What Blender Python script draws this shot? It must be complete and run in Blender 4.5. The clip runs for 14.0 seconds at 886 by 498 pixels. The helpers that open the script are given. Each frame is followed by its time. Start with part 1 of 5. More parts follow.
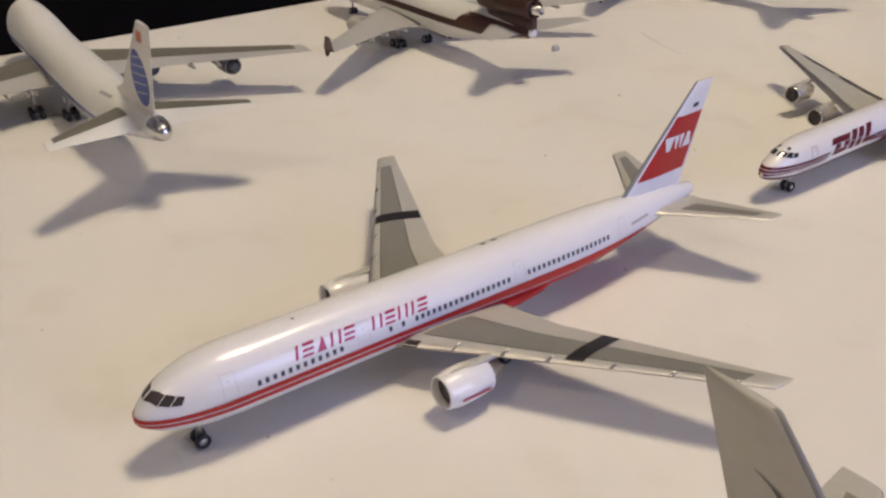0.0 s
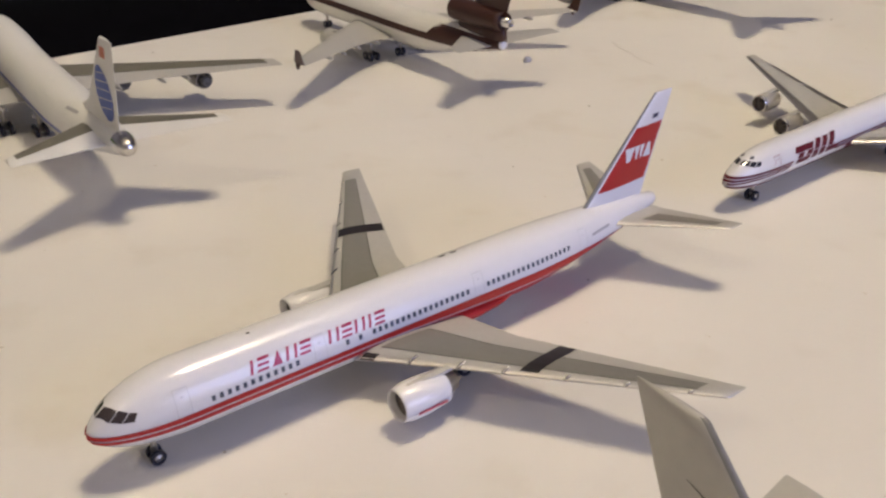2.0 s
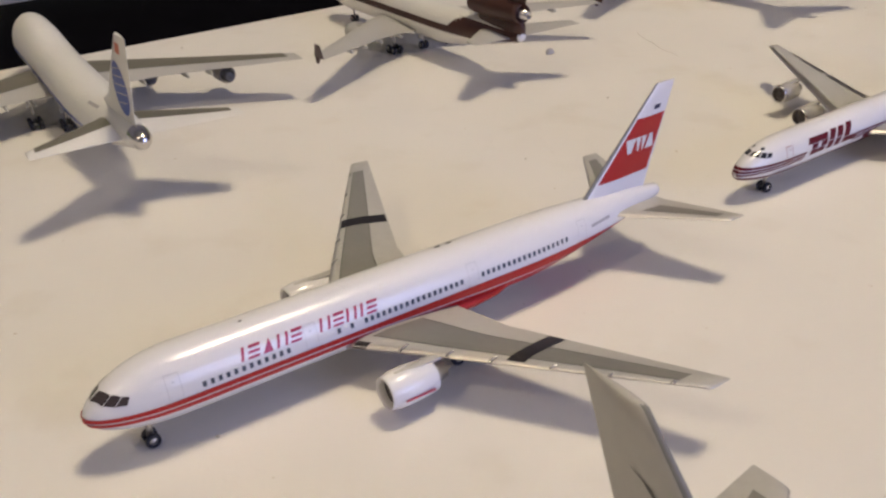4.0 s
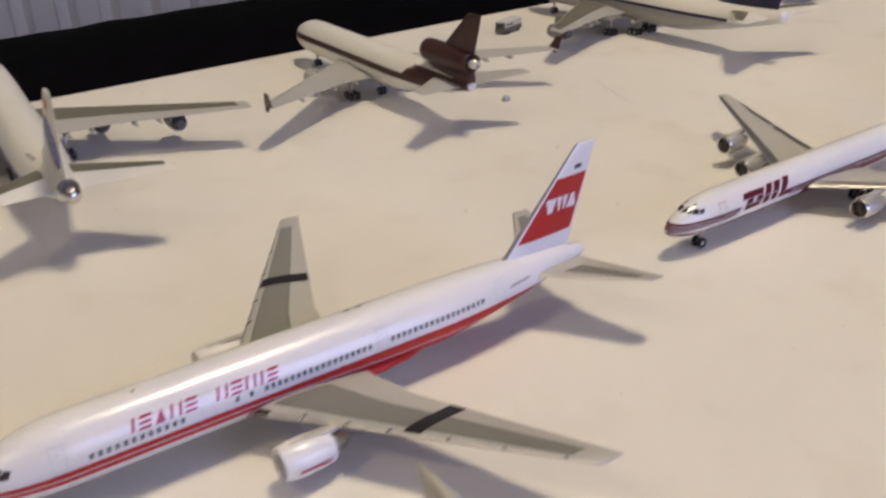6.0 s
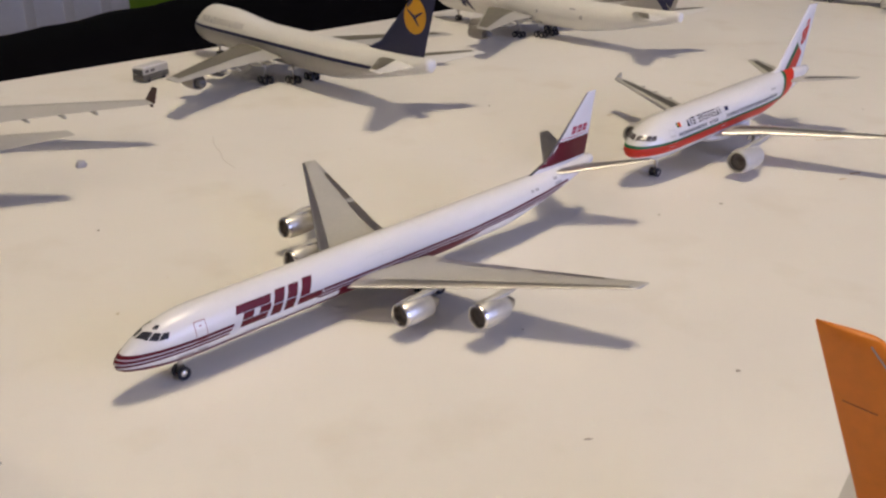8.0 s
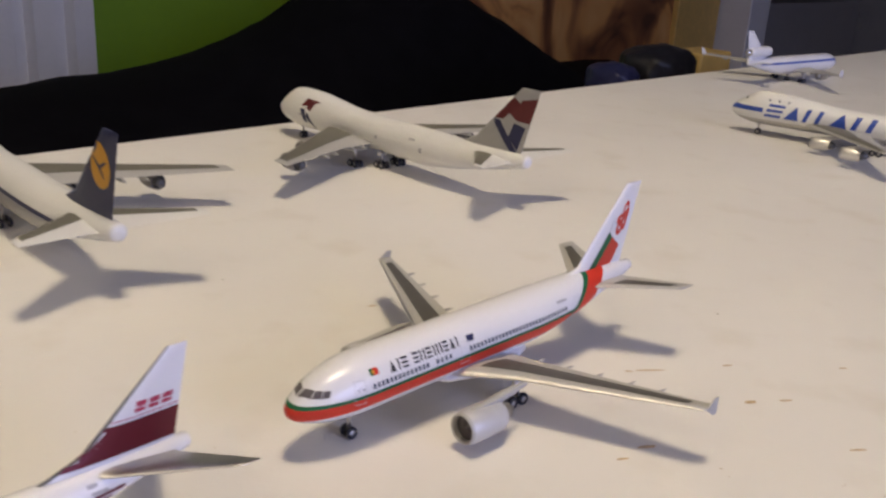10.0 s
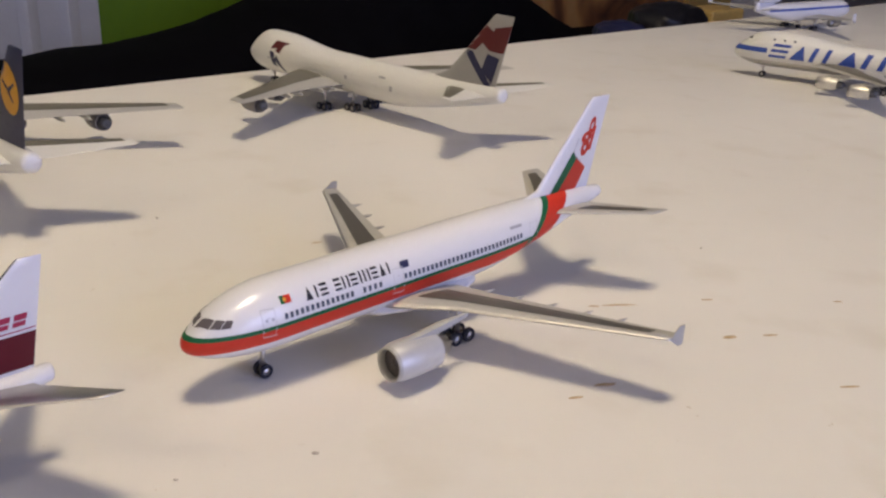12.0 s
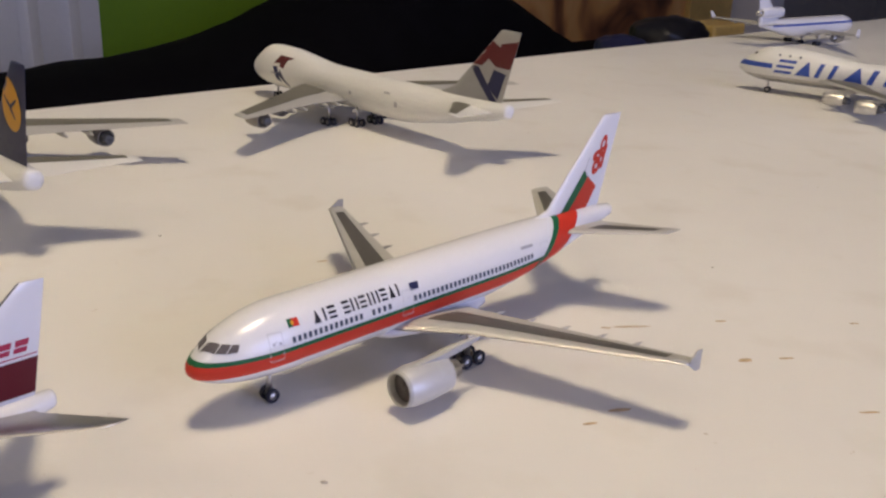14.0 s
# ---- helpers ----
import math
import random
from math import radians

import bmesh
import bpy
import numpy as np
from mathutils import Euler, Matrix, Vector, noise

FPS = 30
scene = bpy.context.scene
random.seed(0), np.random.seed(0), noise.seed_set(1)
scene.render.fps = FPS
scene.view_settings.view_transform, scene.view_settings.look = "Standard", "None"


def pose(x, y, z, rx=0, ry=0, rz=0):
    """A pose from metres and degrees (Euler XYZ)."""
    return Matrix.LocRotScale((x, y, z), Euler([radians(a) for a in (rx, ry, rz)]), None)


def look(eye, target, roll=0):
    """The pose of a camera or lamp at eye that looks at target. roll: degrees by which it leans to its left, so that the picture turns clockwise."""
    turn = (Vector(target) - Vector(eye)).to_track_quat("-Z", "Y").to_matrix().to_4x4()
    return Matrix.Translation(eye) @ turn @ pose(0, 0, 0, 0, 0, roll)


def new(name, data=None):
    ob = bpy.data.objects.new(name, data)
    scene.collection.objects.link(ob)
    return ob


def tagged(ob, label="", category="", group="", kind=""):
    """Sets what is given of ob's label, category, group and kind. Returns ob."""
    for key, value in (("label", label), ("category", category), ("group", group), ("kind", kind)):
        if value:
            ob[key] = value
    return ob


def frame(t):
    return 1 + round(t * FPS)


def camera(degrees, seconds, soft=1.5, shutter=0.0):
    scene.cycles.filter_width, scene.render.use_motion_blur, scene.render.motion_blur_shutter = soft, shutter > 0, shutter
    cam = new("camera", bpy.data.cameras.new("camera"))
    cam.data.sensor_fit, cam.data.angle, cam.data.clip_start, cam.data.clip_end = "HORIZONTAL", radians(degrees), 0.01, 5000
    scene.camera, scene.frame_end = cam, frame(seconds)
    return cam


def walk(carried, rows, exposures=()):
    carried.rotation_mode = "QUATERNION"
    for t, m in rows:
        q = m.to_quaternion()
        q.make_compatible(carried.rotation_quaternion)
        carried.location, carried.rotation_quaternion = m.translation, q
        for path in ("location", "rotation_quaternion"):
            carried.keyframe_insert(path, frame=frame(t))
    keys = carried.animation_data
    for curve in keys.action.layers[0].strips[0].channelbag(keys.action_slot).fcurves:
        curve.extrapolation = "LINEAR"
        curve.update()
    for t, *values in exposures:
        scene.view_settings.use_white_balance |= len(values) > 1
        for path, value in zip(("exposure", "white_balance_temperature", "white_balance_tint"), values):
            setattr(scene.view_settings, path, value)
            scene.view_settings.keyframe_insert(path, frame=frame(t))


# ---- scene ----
cam = camera(52.21, 14.0, soft=2.4, shutter=0.5)
PATH = [
    (0, (0.05449, 0.05043, 0.10230), (0.04761, 0.22648, 0.00764), -0.61),
    (0.5, (0.05525, 0.04921, 0.10018), (0.04949, 0.22470, 0.00441), -0.43),
    (1, (0.06056, 0.04925, 0.10237), (0.05952, 0.22581, 0.00843), -0.10),
    (1.5, (0.06184, 0.04978, 0.10342), (0.05971, 0.22710, 0.01095), -0.46),
    (2, (0.06062, 0.05034, 0.10279), (0.05595, 0.22754, 0.01017), -0.88),
    (2.2, (0.06300, 0.05090, 0.10255), (0.05560, 0.22780, 0.00955), -1.20),
    (4.3, (0.07523, 0.04859, 0.10303), (0.05992, 0.22465, 0.00939), -2.36),
    (4.5, (0.08368, 0.05310, 0.09460), (0.07280, 0.22966, 0.00129), -1.81),
    (5, (0.08223, 0.04518, 0.10053), (0.06797, 0.22221, 0.00858), -2.85),
    (5.5, (0.08512, 0.04473, 0.09898), (0.06826, 0.22191, 0.00774), -3.20),
    (6, (0.08941, 0.05480, 0.10748), (0.07377, 0.23383, 0.01970), -2.28),
    (6.5, (0.11692, 0.07006, 0.11117), (0.11047, 0.25090, 0.02601), -3.31),
    (7, (0.15722, 0.09593, 0.11167), (0.17166, 0.27894, 0.03230), -1.04),
    (7.5, (0.17127, 0.11625, 0.09756), (0.19432, 0.29764, 0.01651), 0.52),
    (8, (0.17203, 0.11742, 0.09620), (0.19295, 0.29912, 0.01529), 0.56),
    (8.5, (0.17502, 0.12100, 0.09467), (0.19682, 0.30310, 0.01491), 1.00),
    (9, (0.20252, 0.15346, 0.10823), (0.23060, 0.33710, 0.03417), 1.05),
    (9.2, (0.22160, 0.16919, 0.11540), (0.24607, 0.35717, 0.05163), 3.03),
    (11.3, (0.28835, 0.22729, 0.08985), (0.30421, 0.41260, 0.01630), 3.09),
    (11.5, (0.28953, 0.22706, 0.09055), (0.30534, 0.41263, 0.01767), 2.87),
    (12, (0.29175, 0.22883, 0.08765), (0.30810, 0.41468, 0.01560), 2.59),
    (12.5, (0.29248, 0.22841, 0.08860), (0.30926, 0.41440, 0.01700), 2.85),
    (13, (0.29057, 0.22939, 0.09014), (0.30690, 0.41592, 0.01985), 2.74),
    (13.5, (0.29133, 0.22885, 0.08821), (0.30743, 0.41564, 0.01857), 2.65),
    (14, (0.28985, 0.23319, 0.08778), (0.30626, 0.42003, 0.01836), 2.70),
]
walk(cam, [(t, look(eye, target, roll)) for t, eye, target, roll in PATH])

# ---- light ----
# The table top is z = 0. Lamps hang over the table, cool daylight comes in from a window behind the camera.
world = bpy.data.worlds.new("world")
scene.world = world
world.use_nodes = True
wbg = world.node_tree.nodes["Background"]
wbg.inputs["Color"].default_value = (0.62, 0.72, 1.0, 1)
wbg.inputs["Strength"].default_value = 0.05
scene.view_settings.exposure = 0.0


def area_light(name, eye, target, w, h, power, colour, shape="RECTANGLE"):
    d = bpy.data.lights.new(name, "AREA")
    d.shape, d.size, d.energy, d.color = shape, w, power, colour
    if shape in ("RECTANGLE", "ELLIPSE"):
        d.size_y = h
    ob = new(name, d)
    ob.matrix_world = look(eye, target)
    return ob


LAMP = (0.30, 0.32, 1.20)
LAMP_B = (-0.62, -0.50, 1.20)
area_light("ceiling_lamp_light", LAMP, (0.30, 0.32, 0), 0.27, 0.27, 6.45, (1.0, 0.835, 0.595), "DISK")
area_light("second_lamp_light", LAMP_B, (-0.2, -0.1, 0), 0.12, 0.12, 1.1, (1.0, 0.82, 0.60), "DISK")
area_light("window_daylight", (1.94, -1.13, 0.55), (0.3, 0.35, 0.0), 1.1, 1.2, 28.0, (0.46, 0.53, 1.0))

# ---- materials ----


def nodes_of(name):
    m = bpy.data.materials.new(name)
    m.use_nodes = True
    nt = m.node_tree
    return m, nt, nt.nodes["Principled BSDF"]


def mat(name, c, rough=0.4, metal=0.0, vary=0.06, scale=600.0, grain=0.0, coat=0.0, big=60.0, wear=0.03, spec=0.5):
    """Paint, metal or cloth with mottling at two scales and a fine relief."""
    m, nt, b = nodes_of(name)
    L = nt.links
    tc = nt.nodes.new("ShaderNodeTexCoord")
    n1 = nt.nodes.new("ShaderNodeTexNoise")
    n1.inputs["Scale"].default_value = scale
    n1.inputs["Detail"].default_value = 5
    n2 = nt.nodes.new("ShaderNodeTexNoise")
    n2.inputs["Scale"].default_value = big
    n2.inputs["Detail"].default_value = 3
    mx = nt.nodes.new("ShaderNodeMath")
    mx.operation = "ADD"
    rp = nt.nodes.new("ShaderNodeMapRange")
    rp.inputs["From Min"].default_value, rp.inputs["From Max"].default_value = 0.6, 1.4
    rp.inputs["To Min"].default_value, rp.inputs["To Max"].default_value = 1 - vary, 1 + vary
    mul = nt.nodes.new("ShaderNodeVectorMath")
    mul.operation = "SCALE"
    mul.inputs[0].default_value = c
    for n in (n1, n2):
        L.new(tc.outputs["Object"], n.inputs["Vector"])
    L.new(n1.outputs["Fac"], mx.inputs[0])
    L.new(n2.outputs["Fac"], mx.inputs[1])
    L.new(mx.outputs[0], rp.inputs["Value"])
    L.new(rp.outputs[0], mul.inputs["Scale"])
    L.new(mul.outputs[0], b.inputs["Base Color"])
    b.inputs["Metallic"].default_value = metal
    rr = nt.nodes.new("ShaderNodeMapRange")
    rr.inputs["From Min"].default_value, rr.inputs["From Max"].default_value = 0.3, 0.7
    rr.inputs["To Min"].default_value, rr.inputs["To Max"].default_value = max(0.03, rough - wear), min(1, rough + wear)
    L.new(n1.outputs["Fac"], rr.inputs["Value"])
    L.new(rr.outputs[0], b.inputs["Roughness"])
    b.inputs["Specular IOR Level"].default_value = spec
    b.inputs["Coat Weight"].default_value = coat
    b.inputs["Coat Roughness"].default_value = 0.12
    if grain:
        bp = nt.nodes.new("ShaderNodeBump")
        bp.inputs["Strength"].default_value = 0.4
        bp.inputs["Distance"].default_value = grain
        L.new(n1.outputs["Fac"], bp.inputs["Height"])
        L.new(bp.outputs[0], b.inputs["Normal"])
    return m


WHITE = mat("white_gloss_paint", (0.80, 0.79, 0.80), 0.24, vary=0.012, scale=300, coat=0.3, wear=0.008)
CREAM = mat("ivory_paint", (0.78, 0.77, 0.73), 0.38, vary=0.02, scale=300, coat=0.12, wear=0.01)
RED = mat("red_paint", (0.46, 0.022, 0.02), 0.42, vary=0.05, spec=0.3)
CRIMSON = mat("crimson_title_paint", (0.42, 0.02, 0.07), 0.35)
MAROON = mat("maroon_paint", (0.12, 0.005, 0.014), 0.42, spec=0.3)
TRED = mat("orange_red_paint", (0.60, 0.040, 0.020), 0.42, spec=0.3)
GREEN = mat("green_paint", (0.012, 0.12, 0.045), 0.42, spec=0.3)
BROWN = mat("brown_paint", (0.060, 0.022, 0.014), 0.40)
NAVY = mat("navy_paint", (0.022, 0.024, 0.075), 0.38)
BLUE = mat("blue_paint", (0.035, 0.085, 0.38), 0.36)
YELLOW = mat("yellow_paint", (0.72, 0.36, 0.02), 0.4)
ORANGE = mat("orange_paint", (0.75, 0.22, 0.016), 0.42, vary=0.1)
GREYW = mat("light_grey_wing_paint", (0.46, 0.45, 0.42), 0.38, vary=0.07, scale=800)
PANEL = mat("dark_grey_panel_and_edge_shade", (0.22, 0.215, 0.195), 0.40, vary=0.08, scale=800)
PANEL_D = mat("dark_brown_grey_panel", (0.105, 0.10, 0.09), 0.44, vary=0.1)
SILVER = mat("bare_metal", (0.74, 0.72, 0.69), 0.24, 1.0, vary=0.08, scale=500)
EDGE = mat("dull_metal_edge", (0.64, 0.62, 0.59), 0.38, 0.85, vary=0.1, scale=500)
ENGM = mat("dulled_engine_metal", (0.66, 0.64, 0.60), 0.38, 0.65, vary=0.10, scale=700)
DULL = mat("worn_metal", (0.52, 0.50, 0.47), 0.38, 1.0, vary=0.14, scale=500)
DARK = mat("dark_inlet", (0.015, 0.014, 0.016), 0.5)
FANM = mat("fan_grey", (0.13, 0.115, 0.11), 0.5, 0.2, vary=0.25, scale=2500)
PALEGLASS = mat("grey_cockpit_glazing", (0.13, 0.115, 0.115), 0.25, coat=0.2)
GLASS = mat("dark_cockpit_glazing", (0.035, 0.035, 0.040), 0.16, coat=0.4)
WIN = mat("cabin_window_print", (0.055, 0.07, 0.10), 0.32)
LINE = mat("fine_grey_print", (0.42, 0.41, 0.42), 0.4)
REDLINE = mat("fine_red_print", (0.38, 0.19, 0.19), 0.4)
BLACK = mat("black_print", (0.018, 0.016, 0.018), 0.38)
TYRE = mat("tyre_rubber", (0.020, 0.020, 0.030), 0.55, vary=0.2, scale=2000)
OLIVE = mat("olive_grey_panel", (0.155, 0.145, 0.11), 0.45, vary=0.08)
COWLG = mat("brown_grey_cowl", (0.24, 0.22, 0.20), 0.45, 0.2, vary=0.1)
GREYFIN = mat("warm_grey_fin_paint", (0.50, 0.48, 0.43), 0.45, vary=0.06)
FAINTRED = mat("washed_red_print", (0.56, 0.17, 0.10), 0.45)
MKRED = mat("dull_red_print", (0.115, 0.012, 0.012), 0.45)
FAINT = mat("faint_grey_print", (0.60, 0.59, 0.60), 0.4)
BROWNGLASS = mat("brown_cockpit_glazing", (0.060, 0.047, 0.046), 0.18, coat=0.4)

# ---- mesh helpers ----
S = 1 / 400  # model scale: prototype metres to metres
G = 0.025  # ten prototype metres


def part(name, bm, material, parent=None, label="", smooth=True):
    me = bpy.data.meshes.new(name)
    bmesh.ops.recalc_face_normals(bm, faces=bm.faces)
    bm.to_mesh(me)
    bm.free()
    if smooth:
        me.polygons.foreach_set("use_smooth", [True] * len(me.polygons))
    for x in material if isinstance(material, (list, tuple)) else (material,):
        me.materials.append(x)
    ob = new(name, me)
    ob.parent = parent
    if label:
        ob["label"] = label
    return ob


def sharp(ob, angle=35):
    ob.data.set_sharp_from_angle(angle=radians(angle))
    return ob


def P(s, y, z):
    """Prototype metres aft of the nose, to the left and up, as a place in the model."""
    return Vector((-s * S, y * S, z * S))


def loft(bm, rings, closed=True, caps=(False, False), pick=None):
    rows = [[bm.verts.new(v) for v in ring] for ring in rings]
    n = len(rows[0])
    for a, b in zip(rows, rows[1:]):
        for k in range(n if closed else n - 1):
            q = (a[k], a[(k + 1) % n], b[(k + 1) % n], b[k])
            fc = bm.faces.new(q)
            if pick:
                fc.material_index = pick(k)
    if caps[0]:
        bm.faces.new(rows[0])
    if caps[1]:
        bm.faces.new(rows[-1])
    return rows


def sheet(bm, fn, quad, nu=8, nv=3, eps=0.0):
    """A thin printed patch on a surface fn(a, b, eps), over the corners a0 a1 a2 a3 taken round."""
    (a0, b0), (a1, b1), (a2, b2), (a3, b3) = quad
    rows = []
    for j in range(nv + 1):
        v = j / nv
        row = []
        for i in range(nu + 1):
            u = i / nu
            a = (a0 * (1 - u) + a1 * u) * (1 - v) + (a3 * (1 - u) + a2 * u) * v
            b = (b0 * (1 - u) + b1 * u) * (1 - v) + (b3 * (1 - u) + b2 * u) * v
            row.append(fn(a, b, eps))
        rows.append(row)
    loft(bm, rows, closed=False)


def disc(bm, fn, a, b, ra, rb, eps, n=24, tilt=0.0, hole=0.0):
    c, s = math.cos(tilt), math.sin(tilt)
    rings = []
    for k in range(4):
        r = hole + (1 - hole) * k / 3
        rings.append([fn(a + r * (ra * math.cos(t) * c - rb * math.sin(t) * s), b + r * (ra * math.cos(t) * s + rb * math.sin(t) * c), eps)
                      for t in [2 * math.pi * i / n for i in range(n)]])
    loft(bm, rings)


def box_frame(bm, fn, a0, b0, a1, b1, w, eps, shear=0.0):
    """A hollow plain block, as a print."""
    sh = lambda b: shear * (b - b0)  # noqa: E731
    h = w
    sheet(bm, fn, [(a0, b0), (a0 + w, b0), (a0 + w + sh(b1), b1), (a0 + sh(b1), b1)], 1, 4, eps)
    sheet(bm, fn, [(a1 - w, b0), (a1, b0), (a1 + sh(b1), b1), (a1 - w + sh(b1), b1)], 1, 4, eps)
    sheet(bm, fn, [(a0 + w, b0), (a1 - w, b0), (a1 - w + sh(b0 + h), b0 + h), (a0 + w + sh(b0 + h), b0 + h)], 2, 1, eps)
    sheet(bm, fn, [(a0 + w + sh(b1 - h), b1 - h), (a1 - w + sh(b1 - h), b1 - h), (a1 - w + sh(b1), b1), (a0 + w + sh(b1), b1)], 2, 1, eps)


class Body:
    """A fuselage as a row of egg-shaped sections."""

    def __init__(self, length, w, ht, hb, zc, nose_z, nose_len, tail_len, tail_z, tail_r, rise=0.0, hump=None, fat=0.60):
        self.L, self.w, self.ht, self.hb, self.zc, self.nz = length, w, ht, hb, zc, nose_z
        self.nl, self.tl, self.tz, self.tr, self.rise, self.hump, self.fat = nose_len, tail_len, tail_z, tail_r, rise, hump, fat

    def at(self, s):
        zc = self.zc + self.rise * s
        top, bot, w = zc + self.ht, zc - self.hb, self.w
        if self.hump:
            h, a, b, c, d = self.hump
            up = min(1, max(0, (s - a) / (b - a)))
            dn = min(1, max(0, (d - s) / (d - c)))
            top += h * (up * up * (3 - 2 * up)) * (dn * dn * (3 - 2 * dn))
        if s < self.nl:
            k = max(0.0, s / self.nl)
            e = 1 - (1 - k) ** 2
            top = self.nz + (top - self.nz) * e ** self.fat
            bot = self.nz + (bot - self.nz) * e ** 0.50
            w = w * e ** 0.52
            zc = self.nz + (zc - self.nz) * e
        q = (s - (self.L - self.tl)) / self.tl
        if q > 0:
            q = min(q, 1.0)
            k = q ** 1.5
            zt = self.tz
            top = top + (zt + self.tr - top) * q ** 2.4
            bot = bot + (zt - self.tr - bot) * q ** 1.25
            w = w + (self.tr - w) * k
            zc = (top + bot) / 2 * q + zc * (1 - q)
        return zc, max(top - zc, 1e-4), max(zc - bot, 1e-4), max(w, 1e-4)

    def skin(self, side):
        def fn(s, z, eps):
            zc, ht, hb, w = self.at(max(s, 0.02))
            q = (z - zc) / (ht if z > zc else hb)
            q = max(-1.0, min(1.0, q))
            h = (ht if q > 0 else hb) + eps
            front = eps * max(0.0, 1 - s / 1.5)
            return P(s - front, side * (w + eps) * math.sqrt(1 - q * q), zc + h * q)
        return fn

    def round(self, s, deg, eps):
        """By the angle from the left side, upwards."""
        zc, ht, hb, w = self.at(s)
        a = radians(deg)
        return P(s - eps * max(0.0, 1 - s / 3.0), (w + eps) * math.cos(a), zc + ((ht if math.sin(a) > 0 else hb) + eps) * math.sin(a))

    def mesh(self):
        bm = bmesh.new()
        n = 48
        st = [self.nl * (k / 18) ** 1.7 for k in range(1, 19)]
        mid0, mid1 = self.nl, self.L - self.tl
        st += [mid0 + (mid1 - mid0) * k / 24 for k in range(1, 25)]
        st += [mid1 + self.tl * k / 20 for k in range(1, 21)]
        st = [0.015] + st
        rings = []
        for s in st:
            zc, ht, hb, w = self.at(s)
            rings.append([P(s, w * math.cos(t), zc + (ht if math.sin(t) > 0 else hb) * math.sin(t)) for t in [2 * math.pi * i / n for i in range(n)]])
        zc, ht, hb, w = self.at(self.L)
        for k, r in ((0.25, 0.85), (0.4, 0.5)):
            rings.append([P(self.L + k * self.tr, w * r * math.cos(t), zc + ht * r * math.sin(t)) for t in [2 * math.pi * i / n for i in range(n)]])
        loft(bm, rings, caps=(True, True))
        return bm


FOIL = [(0.0, 0.0), (0.012, 0.22), (0.05, 0.42), (0.12, 0.62), (0.28, 0.72), (0.5, 0.62), (0.75, 0.36), (1.0, 0.03),
        (1.0, -0.03), (0.75, -0.14), (0.5, -0.24), (0.28, -0.28), (0.12, -0.25), (0.05, -0.18), (0.012, -0.10)]


class Blade:
    """A wing, tailplane half or fin. Stations: span, leading edge, chord, height, thickness. upright: a fin."""

    def __init__(self, st, side=1, upright=False):
        self.st, self.side, self.up = st, side, upright

    def sec(self, y):
        st = self.st
        for a, b in zip(st, st[1:]):
            if y <= b[0] or b is st[-1]:
                k = (y - a[0]) / (b[0] - a[0])
                return [p + (q - p) * k for p, q in zip(a, b)]

    def spot(self, y, u, v):
        _, le, ch, z, th = self.sec(y)
        if self.up:
            return P(le + u * ch, v * th, y)
        return P(le + u * ch, self.side * y, z + v * th)

    def top(self, y, u, eps, sgn=1):
        for (a, b), (c, d) in zip(FOIL[:7], FOIL[1:8]):
            if u <= c:
                v = b + (d - b) * (u - a) / (c - a)
                break
        if self.up:
            v *= sgn * 0.7
        _, le, ch, z, th = self.sec(y)
        if self.up:
            return P(le + u * ch, v * th + sgn * eps, y)
        return P(le + u * ch, self.side * y, z + v * th + eps)

    def skin(self, sgn):
        """For a fin: fn(s, z, eps) on its left (1) or right (-1) face."""
        def fn(s, z, eps):
            _, le, ch, _, _ = self.sec(z)
            return self.top(z, min(1.0, max(0.0, (s - le) / ch)), eps, sgn)
        return fn

    def deck(self):
        return lambda y, u, eps: self.top(y, u, eps)

    def mesh(self, edge=True):
        bm = bmesh.new()
        ys = []
        for a, b in zip(self.st, self.st[1:]):
            n = 7 if b is not self.st[-1] else 12
            ys += [a[0] + (b[0] - a[0]) * k / n for k in range(n)]
        ys.append(self.st[-1][0])
        foil = FOIL if not self.up else FOIL[:8] + [(u, -v) for u, v in FOIL[7:0:-1]]
        rings = [[self.spot(y, u, v * (0.7 if self.up else 1)) for u, v in foil] for y in ys]
        y0, le, ch, z, th = self.st[-1]
        ext = 0.12 if not self.up else 0.10
        rings.append([(self.spot(y0, 0.08 + u * 0.9, v * 0.45) + (P(0, self.side * ext, 0) if not self.up else P(0, 0, ext))) for u, v in foil])
        last = len(foil)
        loft(bm, rings, caps=(True, True), pick=(lambda k: 1 if (k < 2 or k >= last - 2) else 0) if edge else None)
        return bm


def turned(bm, prof, cx, cy, cz, n=32, caps=(False, False)):
    """A body of revolution along the model's length: prof of (s, radius)."""
    rings = [[P(s, cy + r * math.cos(t), cz + r * math.sin(t)) for t in [2 * math.pi * i / n for i in range(n)]] for s, r in [(cx + a, b) for a, b in prof]]
    loft(bm, rings, caps=caps)


